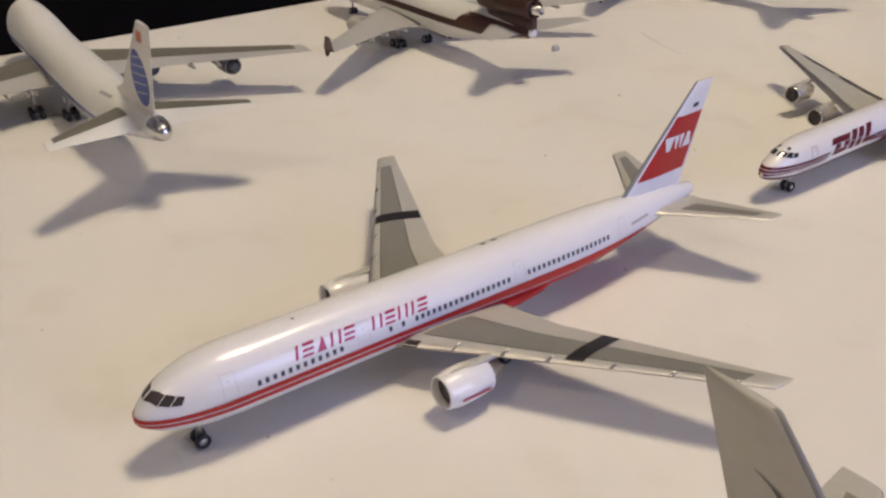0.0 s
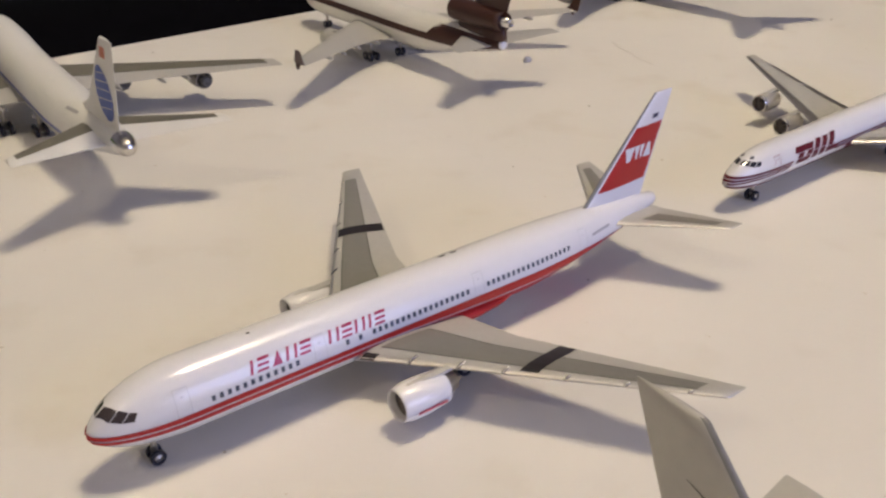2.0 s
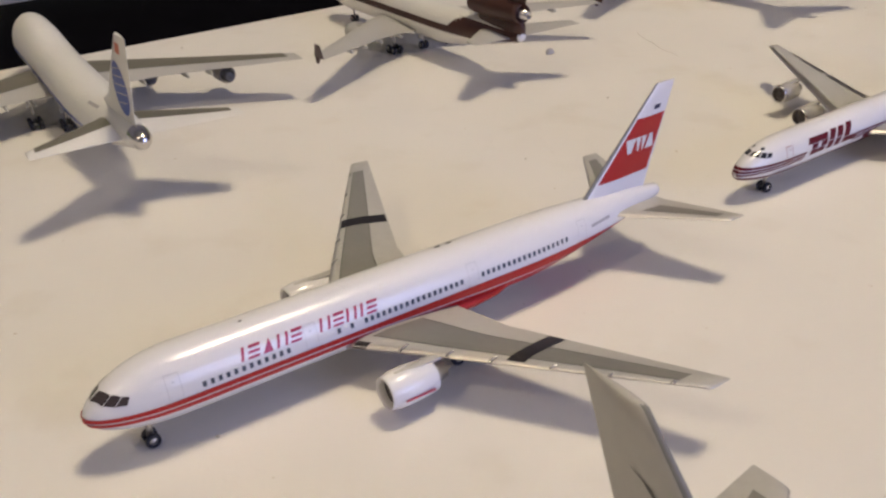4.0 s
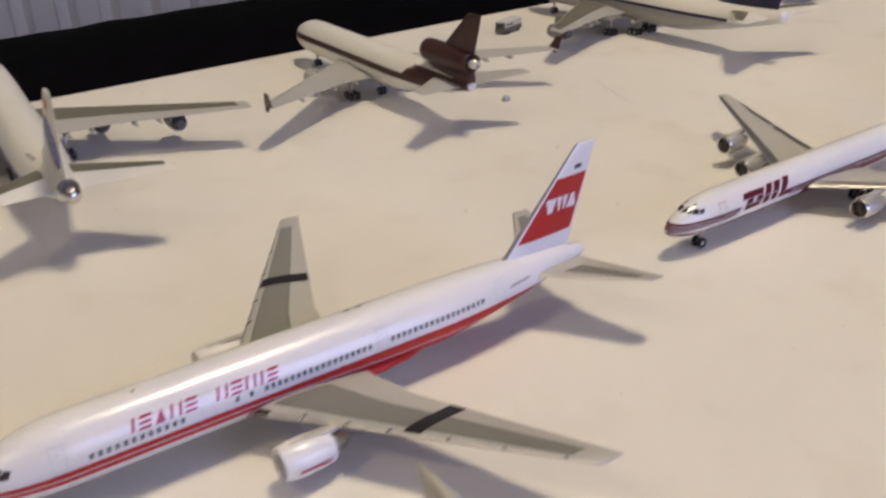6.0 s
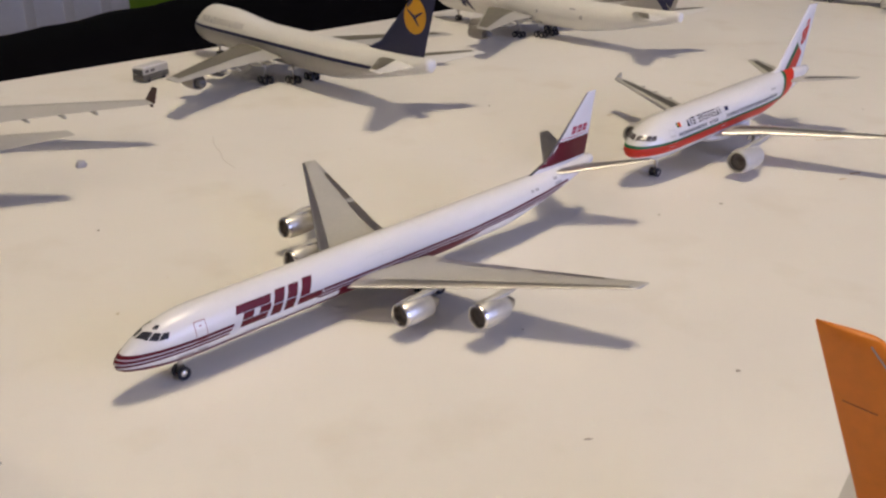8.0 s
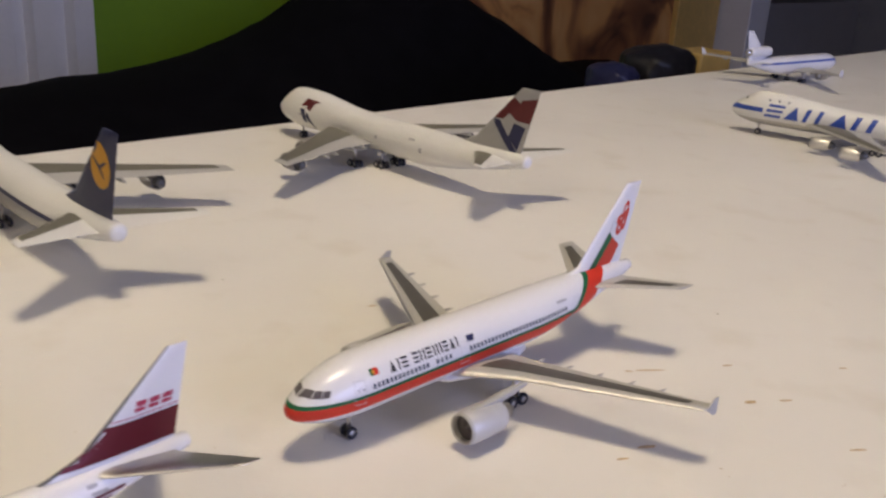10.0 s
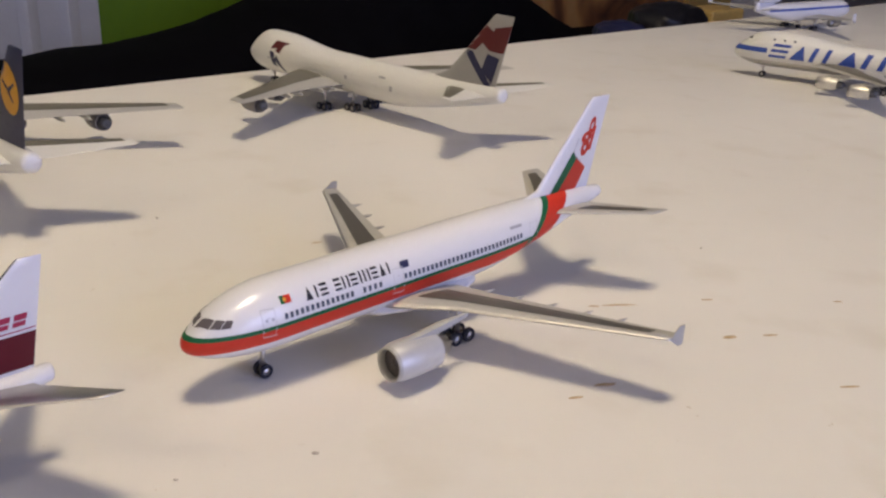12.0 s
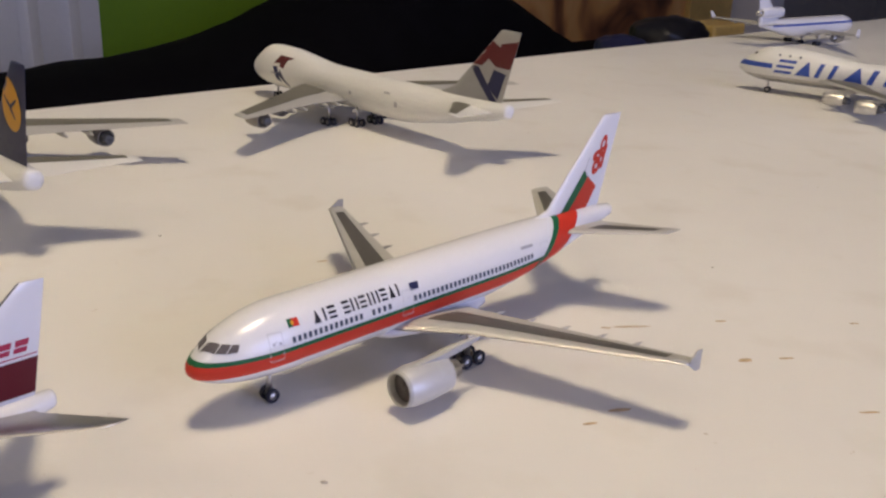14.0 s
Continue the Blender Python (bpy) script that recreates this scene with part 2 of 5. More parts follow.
def engine(root, s, y, z, r, ln, cowl, lip=SILVER, wing_z=4.0, stripe=None, core=DULL, label=""):
    """A jet engine under a wing: cowl with lip, fan, core nozzle and pylon."""
    bm = bmesh.new()
    turned(bm, [(0.30, r * 0.96), (0.9, r * 1.06), (ln * 0.35, r * 1.08), (ln * 0.62, r * 1.0), (ln * 0.72, r * 0.93), (ln * 0.72, r * 0.84), (ln * 0.5, r * 0.82)], s, y, z)
    eng = part("engine", bm, cowl, root, label)
    sharp(eng, 50)
    bm = bmesh.new()
    turned(bm, [(0.33, r * 0.965), (0.10, r * 0.94), (0.0, r * 0.88), (0.05, r * 0.83), (0.25, r * 0.79), (0.6, r * 0.78)], s, y, z)
    part("intake_lip", bm, lip, eng)
    bm = bmesh.new()
    turned(bm, [(0.55, r * 0.785), (0.9, r * 0.78), (0.9, r * 0.30), (0.75, r * 0.24), (0.5, r * 0.10), (0.42, 0.02)], s, y, z, caps=(False, True))
    part("fan", bm, FANM, eng, "dark grey fan disc with a pointed hub")
    bm = bmesh.new()
    turned(bm, [(ln * 0.60, r * 0.84), (ln * 0.63, r * 0.70), (ln * 0.74, r * 0.66), (ln * 0.92, r * 0.48), (ln * 0.92, r * 0.38), (ln * 0.9, r * 0.24), (ln * 1.05, 0.05)], s, y, z, 24, caps=(True, True))
    part("exhaust_nozzle", bm, core, eng, "worn metal exhaust nozzle")
    # pylon
    bm = bmesh.new()
    s0, s1 = s + ln * 0.16, s + ln * 1.28
    zt = wing_z
    rings = []
    for k in range(9):
        u = k / 8
        a = s0 + (s1 - s0) * u
        base = z + r * 0.9 + (zt - 0.30 - (z + r * 0.9)) * max(0, (u - 0.45) / 0.55) ** 1.2
        top = z + r * 1.06 + (zt - (z + r * 1.06)) * min(1, u * 1.45)
        hw = 0.06 + 0.30 * math.sin(math.pi * min(1, 0.12 + u * 0.86))
        rings.append([P(a, y - hw, base), P(a, y - hw, top - 0.06), P(a, y - hw * 0.4, top + 0.02), P(a, y + hw * 0.4, top + 0.02), P(a, y + hw, top - 0.06), P(a, y + hw, base)])
    loft(bm, rings, caps=(True, True))
    sharp(part("pylon", bm, GREYW if cowl is not DULL else DULL, eng), 40)
    if stripe:
        bm = bmesh.new()
        for sg in (1, -1):
            rows = []
            for u in range(9):
                a = s + 0.9 + (ln * 0.62 - 0.9) * u / 8
                rr = r * 1.085 + 0.03
                rows.append([P(a, y + sg * rr * math.cos(t), z + rr * math.sin(t)) for t in (-0.22, -0.14, -0.06)])
            loft(bm, rows, closed=False)
        part("cowl_stripe", bm, stripe, eng)
    return eng


def wheel(bm, s, y, r, w):
    prof = [(-w / 2, r * 0.58), (-w / 2, r * 0.86), (-w * 0.32, r), (w * 0.32, r), (w / 2, r * 0.86), (w / 2, r * 0.58), (w * 0.34, r * 0.55)]
    rings = [[P(s + q * math.cos(t), y + a, r + q * math.sin(t)) for t in [2 * math.pi * i / 20 for i in range(20)]] for a, q in prof]
    loft(bm, rings, caps=(True, True))


def hub(bm, s, y, r, w):
    for sg in (1, -1):
        rings = [[P(s + q * math.cos(t), y + sg * a, r + q * math.sin(t)) for t in [2 * math.pi * i / 16 for i in range(16)]]
                 for a, q in ((w * 0.30, r * 0.56), (w * 0.40, r * 0.50), (w * 0.34, r * 0.30), (w * 0.52, r * 0.16))]
        loft(bm, rings, caps=(False, True))


def gear(root, name, s, y, zt, wheels, r=0.62, w=0.5, hubs=DULL, door=WHITE):
    bm = bmesh.new()
    for cs, cy, q, z0, z1 in ((0, 0, 0.20, r * 0.9, zt), (-0.28, 0, 0.09, r * 1.5, zt)):
        rings = [[P(s + cs + (0.3 * (z - r) / (zt - r) if cs else 0) + q * math.cos(t), y + cy + q * math.sin(t), z) for t in [2 * math.pi * i / 12 for i in range(12)]] for z in (z0, (z0 + z1) / 2, z1)]
        loft(bm, rings, caps=(True, True))
    ax = max(abs(b) for a, b in wheels)
    for a in sorted({a for a, b in wheels}):
        rings = [[P(s + a + 0.11 * math.cos(t), y + k, r + 0.11 * math.sin(t)) for t in [2 * math.pi * i / 8 for i in range(8)]] for k in (-ax, ax)]
        loft(bm, rings, caps=(True, True))
    if len({a for a, b in wheels}) > 1:
        a1 = max(a for a, b in wheels)
        rings = [[P(k, y + 0.12 * math.cos(t), r + 0.12 * math.sin(t)) for t in [2 * math.pi * i / 8 for i in range(8)]] for k in (s - a1, s + a1)]
        loft(bm, rings, caps=(True, True))
    g = part(name, bm, DULL, root, "cast metal undercarriage leg")
    for a, b in wheels:
        bm = bmesh.new()
        wheel(bm, s + a, y + b, r, w)
        t = part("wheel", bm, TYRE, g, "dark rubber wheel")
        sharp(t, 40)
        bm = bmesh.new()
        hub(bm, s + a, y + b, r, w)
        part("wheel_hub", bm, hubs, g, "small metal wheel hub")
    for sg in (1, -1):
        bm = bmesh.new()
        nose = name == "nose_gear"
        k = 0.26 if nose else 0.5
        dz = 0.45 if nose else 0.0
        rings = [[P(s - 0.6 + u, y + sg * k, zt - 0.35), P(s - 0.6 + u, y + sg * k, zt - 1.0 + dz + 0.12 * (u > 0.4)), P(s - 0.6 + u, y + sg * (k + 0.07), zt - 1.0 + dz + 0.12 * (u > 0.4)), P(s - 0.6 + u, y + sg * (k + 0.07), zt - 0.35)] for u in (0, 0.4, 0.8, 1.2)]
        loft(bm, rings, caps=(True, True))
        part("gear_door", bm, door, g, smooth=False)
    return g


BOGIE = [(-0.72, -0.62), (-0.72, 0.62), (0.72, -0.62), (0.72, 0.62)]
PAIR = [(0, -0.42), (0, 0.42)]


def root_at(name, x, y, heading, label, group=""):
    ob = new(name)
    ob.empty_display_size = 0.01
    ob.matrix_world = pose(x * G, y * G, 0, 0, 0, heading)
    return tagged(ob, label, "model airplane", group)


def print_part(name, root, material, fill, label=""):
    bm = bmesh.new()
    fill(bm)
    return part(name, bm, material, root, label)


EPS = 0.022


def wings(root, st, paint=GREYW, panel=None, edge=EDGE, panel_span=(0.14, 0.93), panel_u=(0.17, 0.62), back=None, label="", lift=0.0):
    """A pair of wings; lift bends the right one up at its tip."""
    out = []
    for side in (1, -1):
        tip = st[-1][0]
        b = Blade([(y, le, ch, z + (lift * y / tip if side < 0 else 0.0), th) for y, le, ch, z, th in st], side)
        w = part("wing", b.mesh(), [paint, edge], root, label)
        sharp(w, 60)
        y1 = st[-1][0]
        if panel:
            bm = bmesh.new()
            sheet(bm, b.deck(), [(y1 * panel_span[0], panel_u[0]), (y1 * panel_span[1], panel_u[0] + 0.03), (y1 * panel_span[1], panel_u[1] + 0.04), (y1 * panel_span[0], panel_u[1])], 40, 10, EPS)
            part("wing_panel", bm, panel, w, "darker grey painted wing panel")
            bm = bmesh.new()
            for u0, u1 in ((panel_u[0] - 0.012, panel_u[0]), (panel_u[1], panel_u[1] + 0.014)):
                sheet(bm, b.deck(), [(y1 * panel_span[0], u0), (y1 * panel_span[1], u0 + 0.035), (y1 * panel_span[1], u1 + 0.04), (y1 * panel_span[0], u1)], 40, 1, EPS * 1.3)
            part("panel_line", bm, PANEL_D, w)
        if back:
            bm = bmesh.new()
            sheet(bm, b.deck(), [(y1 * 0.16, 0.86), (y1 * 0.52, 0.80), (y1 * 0.52, 0.995), (y1 * 0.16, 0.995)], 16, 3, EPS)
            sheet(bm, b.deck(), [(y1 * 0.56, 0.82), (y1 * 0.84, 0.80), (y1 * 0.84, 0.995), (y1 * 0.56, 0.995)], 16, 3, EPS)
            part("flap_edge", bm, back, w, "worn darker trailing edge flaps")
        out.append((b, w))
    return out


def tailplane(root, st, paint=GREYW, panel=PANEL, edge=EDGE, at=(0.25, 0.88, 0.2, 0.62)):
    for side in (1, -1):
        b = Blade(st, side)
        w = part("tailplane", b.mesh(), [paint, edge], root)
        sharp(w, 60)
        if panel:
            y0, y1 = st[0][0], st[-1][0]
            bm = bmesh.new()
            sheet(bm, b.deck(), [(y0 + at[0] * (y1 - y0), at[2]), (y1 * at[1], at[2] + 0.04), (y1 * at[1], at[3] + 0.04), (y0 + at[0] * (y1 - y0), at[3])], 16, 5, EPS)
            part("tailplane_panel", bm, panel, w)


def make_fin(root, z0, le0, ch0, z1, le1, ch1, paint, edge=None, th=0.75, fillet=0.0):
    zm = z0 + (z1 - z0) * 0.16
    lem = le0 + (le1 - le0) * 0.16
    st = [(z0, le0 - fillet, ch0 + fillet, 0, th)]
    if fillet:
        st.append((zm, lem, ch0 + (ch1 - ch0) * 0.16, 0, th * 0.9))
    st.append((z1, le1, ch1, 0, th * 0.45))
    b = Blade(st, 1, True)
    f = part("fin", b.mesh(), [paint, edge or paint], root)
    sharp(f, 60)
    return b, f


def both(fill):
    """Runs a print on the left and on the right side."""
    def go(bm):
        for side in (1, -1):
            fill(bm, side)
    return go


def window_row(body, runs, z, w=0.30, h=0.42, rise=0.0):
    def fill(bm, side):
        fn = body.skin(side)
        for s0, s1, n in runs:
            for k in range(n):
                s = s0 + (s1 - s0) * (k / (n - 1) if n > 1 else 0)
                zz = z + rise * s
                sheet(bm, fn, [(s - w / 2, zz - h / 2), (s + w / 2, zz - h / 2), (s + w / 2, zz + h / 2), (s - w / 2, zz + h / 2)], 1, 2, EPS * 1.6)
    return both(fill)


def band(body, s0, s1, lo, hi, n=60, eps=EPS, nv=5):
    """A stripe along both sides between the heights lo(s) and hi(s)."""
    def fill(bm, side):
        fn = body.skin(side)
        rows = []
        for i in range(n + 1):
            s = s0 + (s1 - s0) * (i / n) ** 2.2
            a, b = lo(s), hi(s)
            near = eps * (1 + 1.5 * math.exp(-s))
            rows.append([fn(s, a + (b - a) * j / nv, near) for j in range(nv + 1)])
        loft(bm, rows, closed=False)
    return both(fill)


def doors(body, places, z0, z1, w=0.05, rise=0.0, width=1.0):
    """One outline a door, left and right."""
    def one(s, side):
        def fill(bm):
            fn = body.skin(side)
            a, zm = s - width / 2, (z0 + z1) / 2 + rise * s
            box_frame(bm, fn, a, z0 + rise * s, a + width, z1 + rise * s, w, EPS * 1.4)
            sheet(bm, fn, [(s - 0.1, zm + 0.35), (s + 0.1, zm + 0.35), (s + 0.1, zm + 0.45), (s - 0.1, zm + 0.45)], 1, 1, EPS * 1.5)
        return fill
    return [one(s, side) for s in places for side in (1, -1)]


def mark_shape(bm, fn, kind, a0, a1, z0, z1, w, eps, shear=0.0):
    """One plain printed shape: bar, pair of bars, stack of bars or triangle."""
    at = lambda a, z: (a + shear * (z - z0), z)  # noqa: E731
    am = (a0 + a1) / 2

    def strip(pa, pb, wa, wb=None):
        wb = wa if wb is None else wb
        sheet(bm, fn, [at(pa[0], pa[1]), at(pa[0] + wa, pa[1]), at(pb[0] + wb, pb[1]), at(pb[0], pb[1])], 1, 4, eps)
    if kind == "bar":
        strip((am - w / 2, z0), (am - w / 2, z1), w)
    elif kind == "pair":
        strip((a0, z0), (a0, z1), w)
        strip((a1 - w, z0), (a1 - w, z1), w)
    elif kind == "stack":
        h = (z1 - z0) * 0.2
        for k in range(3):
            z = z0 + (z1 - z0 - h) * k / 2
            strip((a0, z), (a0, z + h), a1 - a0)
    elif kind == "triangle":
        strip((a0 + w * 0.2, z0), (am - w * 0.15, z1), a1 - a0 - w * 0.4, w * 0.3)


SHAPES = {"i": "bar", "p": "pair", "s": "stack", "t": "triangle"}


def blocks(body, s0, s1, z0, z1, row, gap=0.22, w=0.2, shear=0.25, rise=0.0):
    """A row of plain shapes where a name is printed, one part each; row tells their kinds."""
    wide = [0.45 if c == "i" else 1.0 for c in row]
    unit = (s1 - s0 - gap * (len(row) - 1)) / sum(wide)

    def one(k, side):
        def fill(bm):
            a = s0 + unit * sum(wide[:k]) + gap * k
            b = a + unit * wide[k]
            zz = rise * (a + b) / 2
            mark_shape(bm, body.skin(side), SHAPES[row[k]], a, b, z0 + zz, z1 + zz, w, EPS * 1.5, shear / (z1 - z0))
        return fill
    return [one(k, side) for k in range(len(row)) for side in (1, -1)]


def small_marks(body, root, places):
    """Small printed bars on both sides, one part each: along, height, length, thickness."""
    for s, z, q, h in places:
        for side in (1, -1):
            print_part("small_mark", root, LINE, lambda bm: sheet(bm, body.skin(side), [(s, z), (s + q, z), (s + q, z + h), (s, z + h)], 2, 1, EPS))


def print_parts(name, root, material, fills, label=""):
    for fill in fills:
        print_part(name, root, material, fill, label)


def glazing(body, panes, eps=EPS * 1.4):
    """Cockpit panes by quads of (along, degrees) round the nose: one each, left and right."""
    def one(q):
        return lambda bm: sheet(bm, body.round, q, 5, 5, eps)
    return [one(q) for q in panes] + [one([(s, 180 - d) for s, d in q]) for q in panes]


# ---- the room ----
ALONG = Vector((0.768, 0.640, 0)).normalized()  # along the far edge of the table
AWAY = Vector((-ALONG.y, ALONG.x, 0))
EDGE0 = Vector((-4.68, 16.80, 0)) * G


REACH = 1.0  # how far the plan of the room's end is drawn out, from a point over the table


def spot(u, v, z=0.0):
    """Metres along the table's far edge, beyond it, and up."""
    if REACH != 1.0:
        u, v = 0.191 + REACH * (u - 0.191), -0.409 + REACH * (v + 0.409)
        z = min(1.66, max(-0.74, 0.089 + REACH * (z - 0.089)))
    q = EDGE0 + ALONG * u + AWAY * v
    return Vector((q.x, q.y, z))


def slab(name, u0, u1, v0, v1, z0, z1, material, parent=None, label="", bevel=0.0, kind="", category=""):
    bm = bmesh.new()
    loft(bm, [[spot(u0, v0, z), spot(u1, v0, z), spot(u1, v1, z), spot(u0, v1, z)] for z in (z0, z1)], caps=(True, True))
    bmesh.ops.recalc_face_normals(bm, faces=bm.faces)
    if bevel:
        bmesh.ops.bevel(bm, geom=bm.edges[:], offset=bevel, segments=3, affect="EDGES", profile=0.5)
    ob = part(name, bm, material, parent, "", smooth=False)
    if label or kind or category:
        tagged(ob, label, category, "", kind)
    return ob


def table_material():
    m, nt, b = nodes_of("white_table_laminate")
    L = nt.links
    tc = nt.nodes.new("ShaderNodeTexCoord")

    def tex(scale, detail):
        n = nt.nodes.new("ShaderNodeTexNoise")
        n.inputs["Scale"].default_value, n.inputs["Detail"].default_value = scale, detail
        L.new(tc.outputs["Object"], n.inputs["Vector"])
        return n

    def ramp(src, a, b2, c0, c1):
        r = nt.nodes.new("ShaderNodeValToRGB")
        r.color_ramp.elements[0].position, r.color_ramp.elements[1].position = a, b2
        r.color_ramp.elements[0].color, r.color_ramp.elements[1].color = c0, c1
        L.new(src, r.inputs["Fac"])
        return r

    base = ramp(tex(9, 4).outputs["Fac"], 0.3, 0.7, (0.76, 0.735, 0.69, 1), (0.81, 0.79, 0.745, 1))
    smear = ramp(tex(38, 6).outputs["Fac"], 0.56, 0.74, (1, 1, 1, 1), (0.93, 0.915, 0.89, 1))
    speck = ramp(tex(330, 2).outputs["Fac"], 0.755, 0.80, (1, 1, 1, 1), (0.72, 0.66, 0.58, 1))
    last = base.outputs[0]
    for r in (smear, speck):
        mx = nt.nodes.new("ShaderNodeMix")
        mx.data_type, mx.blend_type = "RGBA", "MULTIPLY"
        mx.inputs["Factor"].default_value = 1.0
        L.new(last, mx.inputs["A"])
        L.new(r.outputs[0], mx.inputs["B"])
        last = mx.outputs["Result"]
    L.new(last, b.inputs["Base Color"])
    rr = nt.nodes.new("ShaderNodeMapRange")
    rr.inputs["To Min"].default_value, rr.inputs["To Max"].default_value = 0.42, 0.62
    L.new(tex(120, 4).outputs["Fac"], rr.inputs["Value"])
    L.new(rr.outputs[0], b.inputs["Roughness"])
    bp = nt.nodes.new("ShaderNodeBump")
    bp.inputs["Strength"].default_value, bp.inputs["Distance"].default_value = 0.25, 0.0002
    L.new(tex(700, 3).outputs["Fac"], bp.inputs["Height"])
    L.new(bp.outputs[0], b.inputs["Normal"])
    return m


TABLE = table_material()
WALLG = mat("green_wall_paint", (0.24, 0.43, 0.025), 0.7, vary=0.06, scale=60, grain=0.0005, big=6)
WALLW = mat("white_wall_paint", (0.66, 0.635, 0.60), 0.75, vary=0.04, scale=60, grain=0.0005, big=6)
# ceiling is out of view; its blue-grey colour holds down warm bounce
CEIL = mat("dimmed_ceiling_paint", (0.45, 0.46, 0.50), 0.8, vary=0.03, scale=40, big=5)
FLOORM = mat("brown_wood_floor", (0.20, 0.12, 0.065), 0.5, vary=0.25, scale=30, big=5)
RADM = mat("white_radiator_enamel", (0.78, 0.78, 0.80), 0.35, vary=0.03, scale=90, coat=0.2, big=10)
CLOTH = mat("black_cloth", (0.006, 0.0055, 0.007), 0.95, vary=0.3, scale=900, grain=0.0006, big=20, spec=0.08)
WOOD = mat("honey_wood", (0.36, 0.17, 0.05), 0.45, vary=0.3, scale=60, big=14)
WOODY = mat("pale_yellow_wood", (0.66, 0.44, 0.13), 0.5, vary=0.15, scale=80, big=14)
LEATHER = mat("black_leather", (0.012, 0.011, 0.013), 0.4, vary=0.2, scale=300, grain=0.0004)
STAINM = mat("brown_stain", (0.52, 0.38, 0.22), 0.7, vary=0.35, scale=1500, big=300)
DUST = mat("grey_fluff", (0.46, 0.42, 0.37), 0.9, vary=0.3, scale=2000)

# table: a top, an edge strip, an apron and four legs
table = new("table")
table.matrix_world = Matrix.Translation(EDGE0)
tagged(table, "large white laminate table strewn with model airliners", "table")
table_inv = table.matrix_world.inverted()


def on_table(ob):
    ob.parent = table
    ob.matrix_parent_inverse = table_inv
    return ob


on_table(slab("tabletop", -0.55, 1.9, -0.95, 0.0, -0.028, 0.0, TABLE, bevel=0.0015))
for u, v in ((-0.48, -0.88), (1.83, -0.88), (-0.48, -0.07), (1.83, -0.07)):
    on_table(slab("leg", u - 0.025, u + 0.025, v - 0.025, v + 0.025, -0.74, -0.028, WALLW, bevel=0.003))
for a in ((-0.455, 1.805, -0.08, -0.06), (-0.455, 1.805, -0.89, -0.87), (-0.49, -0.47, -0.855, -0.095), (1.82, 1.84, -0.855, -0.095)):
    on_table(slab("apron", *a, -0.10, -0.0285, WALLW))

# room shell
slab("floor", -2.6, 7.0, -2.6, 2.8, -0.80, -0.74, FLOORM, kind="structure", label="brown wooden floor under the table")
slab("ceiling", -2.6, 7.0, -2.6, 2.8, 1.66, 1.72, CEIL, kind="structure", label="unseen ceiling, coloured blue-grey to dim bounced light")
slab("wall_north", -2.5, 3.26, 1.78, 1.88, -0.74, 0.37, WALLG, kind="structure", label="bright green painted lower wall behind the radiator")
# unseen upper wall, added off-white so metal edges mirror less green
slab("wall_north_upper", -2.5, 3.26, 1.78, 1.88, 0.37, 1.66, WALLW, kind="structure", label="unseen off-white upper wall, added to limit green reflections")
slab("wall_north_white", 3.41, 6.9, 2.66, 2.76, -0.74, 1.66, WALLW, kind="structure", label="off-white painted wall")
slab("wall_return", 3.26, 3.41, 1.78, 2.76, -0.74, 1.66, WALLW, kind="structure", label="off-white wall return")
slab("wall_west", -2.6, -2.5, -2.5, 1.88, -0.74, 1.66, WALLW, kind="structure", label="plain off-white wall")
slab("wall_east", 6.9, 7.0, -2.5, 2.76, -0.74, 1.66, WALLW, kind="structure", label="plain off-white wall")
# the wall behind the camera has the window
for a in ((-2.5, 0.0, -0.74, 1.66), (1.2, 6.9, -0.74, 1.66), (0.0, 1.2, -0.74, -0.06), (0.0, 1.2, 1.16, 1.66)):
    slab("wall_south", a[0], a[1], -2.6, -2.5, a[2], a[3], WALLW, kind="structure", label="plain off-white wall with a window")

# radiator: two panels of upright ribs under a slotted top
REACH = 1.84
rad = new("radiator")
rad.matrix_world = Matrix.Translation(spot(0.0, 0.72, -0.60))
tagged(rad, "white enamelled ribbed radiator on the green wall", "radiator")
rad_inv = rad.matrix_world.inverted()


def on_rad(ob):
    ob.parent = rad
    ob.matrix_parent_inverse = rad_inv
    return ob


RAD_END = 0.68
bm = bmesh.new()
pitch = 0.048
prof = []
n = 34
for k in range(n):
    u = RAD_END - k * pitch
    prof += [(u, 0.0), (u - 0.006, -0.016), (u - 0.030, -0.016), (u - 0.036, 0.0)]
rings = []
for z in (-0.60, -0.57, 0.03, 0.06):
    inn = 0.010 if z in (-0.60, 0.06) else 0.0
    rings.append([spot(u, 0.70 + (v * (0.2 if inn else 1)) + inn * 0.5, z) for u, v in prof])
loft(bm, rings, closed=False)
on_rad(part("front_panel", bm, RADM, smooth=False))
on_rad(slab("back_panel", RAD_END - n * pitch, RAD_END, 0.735, 0.755, -0.60, 0.06, RADM, bevel=0.003))
on_rad(slab("top_grille", RAD_END - n * pitch, RAD_END, 0.701, 0.752, 0.0605, 0.068, RADM, bevel=0.002))
on_rad(slab("bracket", RAD_END - 0.30, RAD_END - 0.26, 0.755, 0.78, -0.4, -0.3, RADM))
on_rad(slab("bracket", RAD_END - 0.90, RAD_END - 0.86, 0.755, 0.78, -0.4, -0.3, RADM))

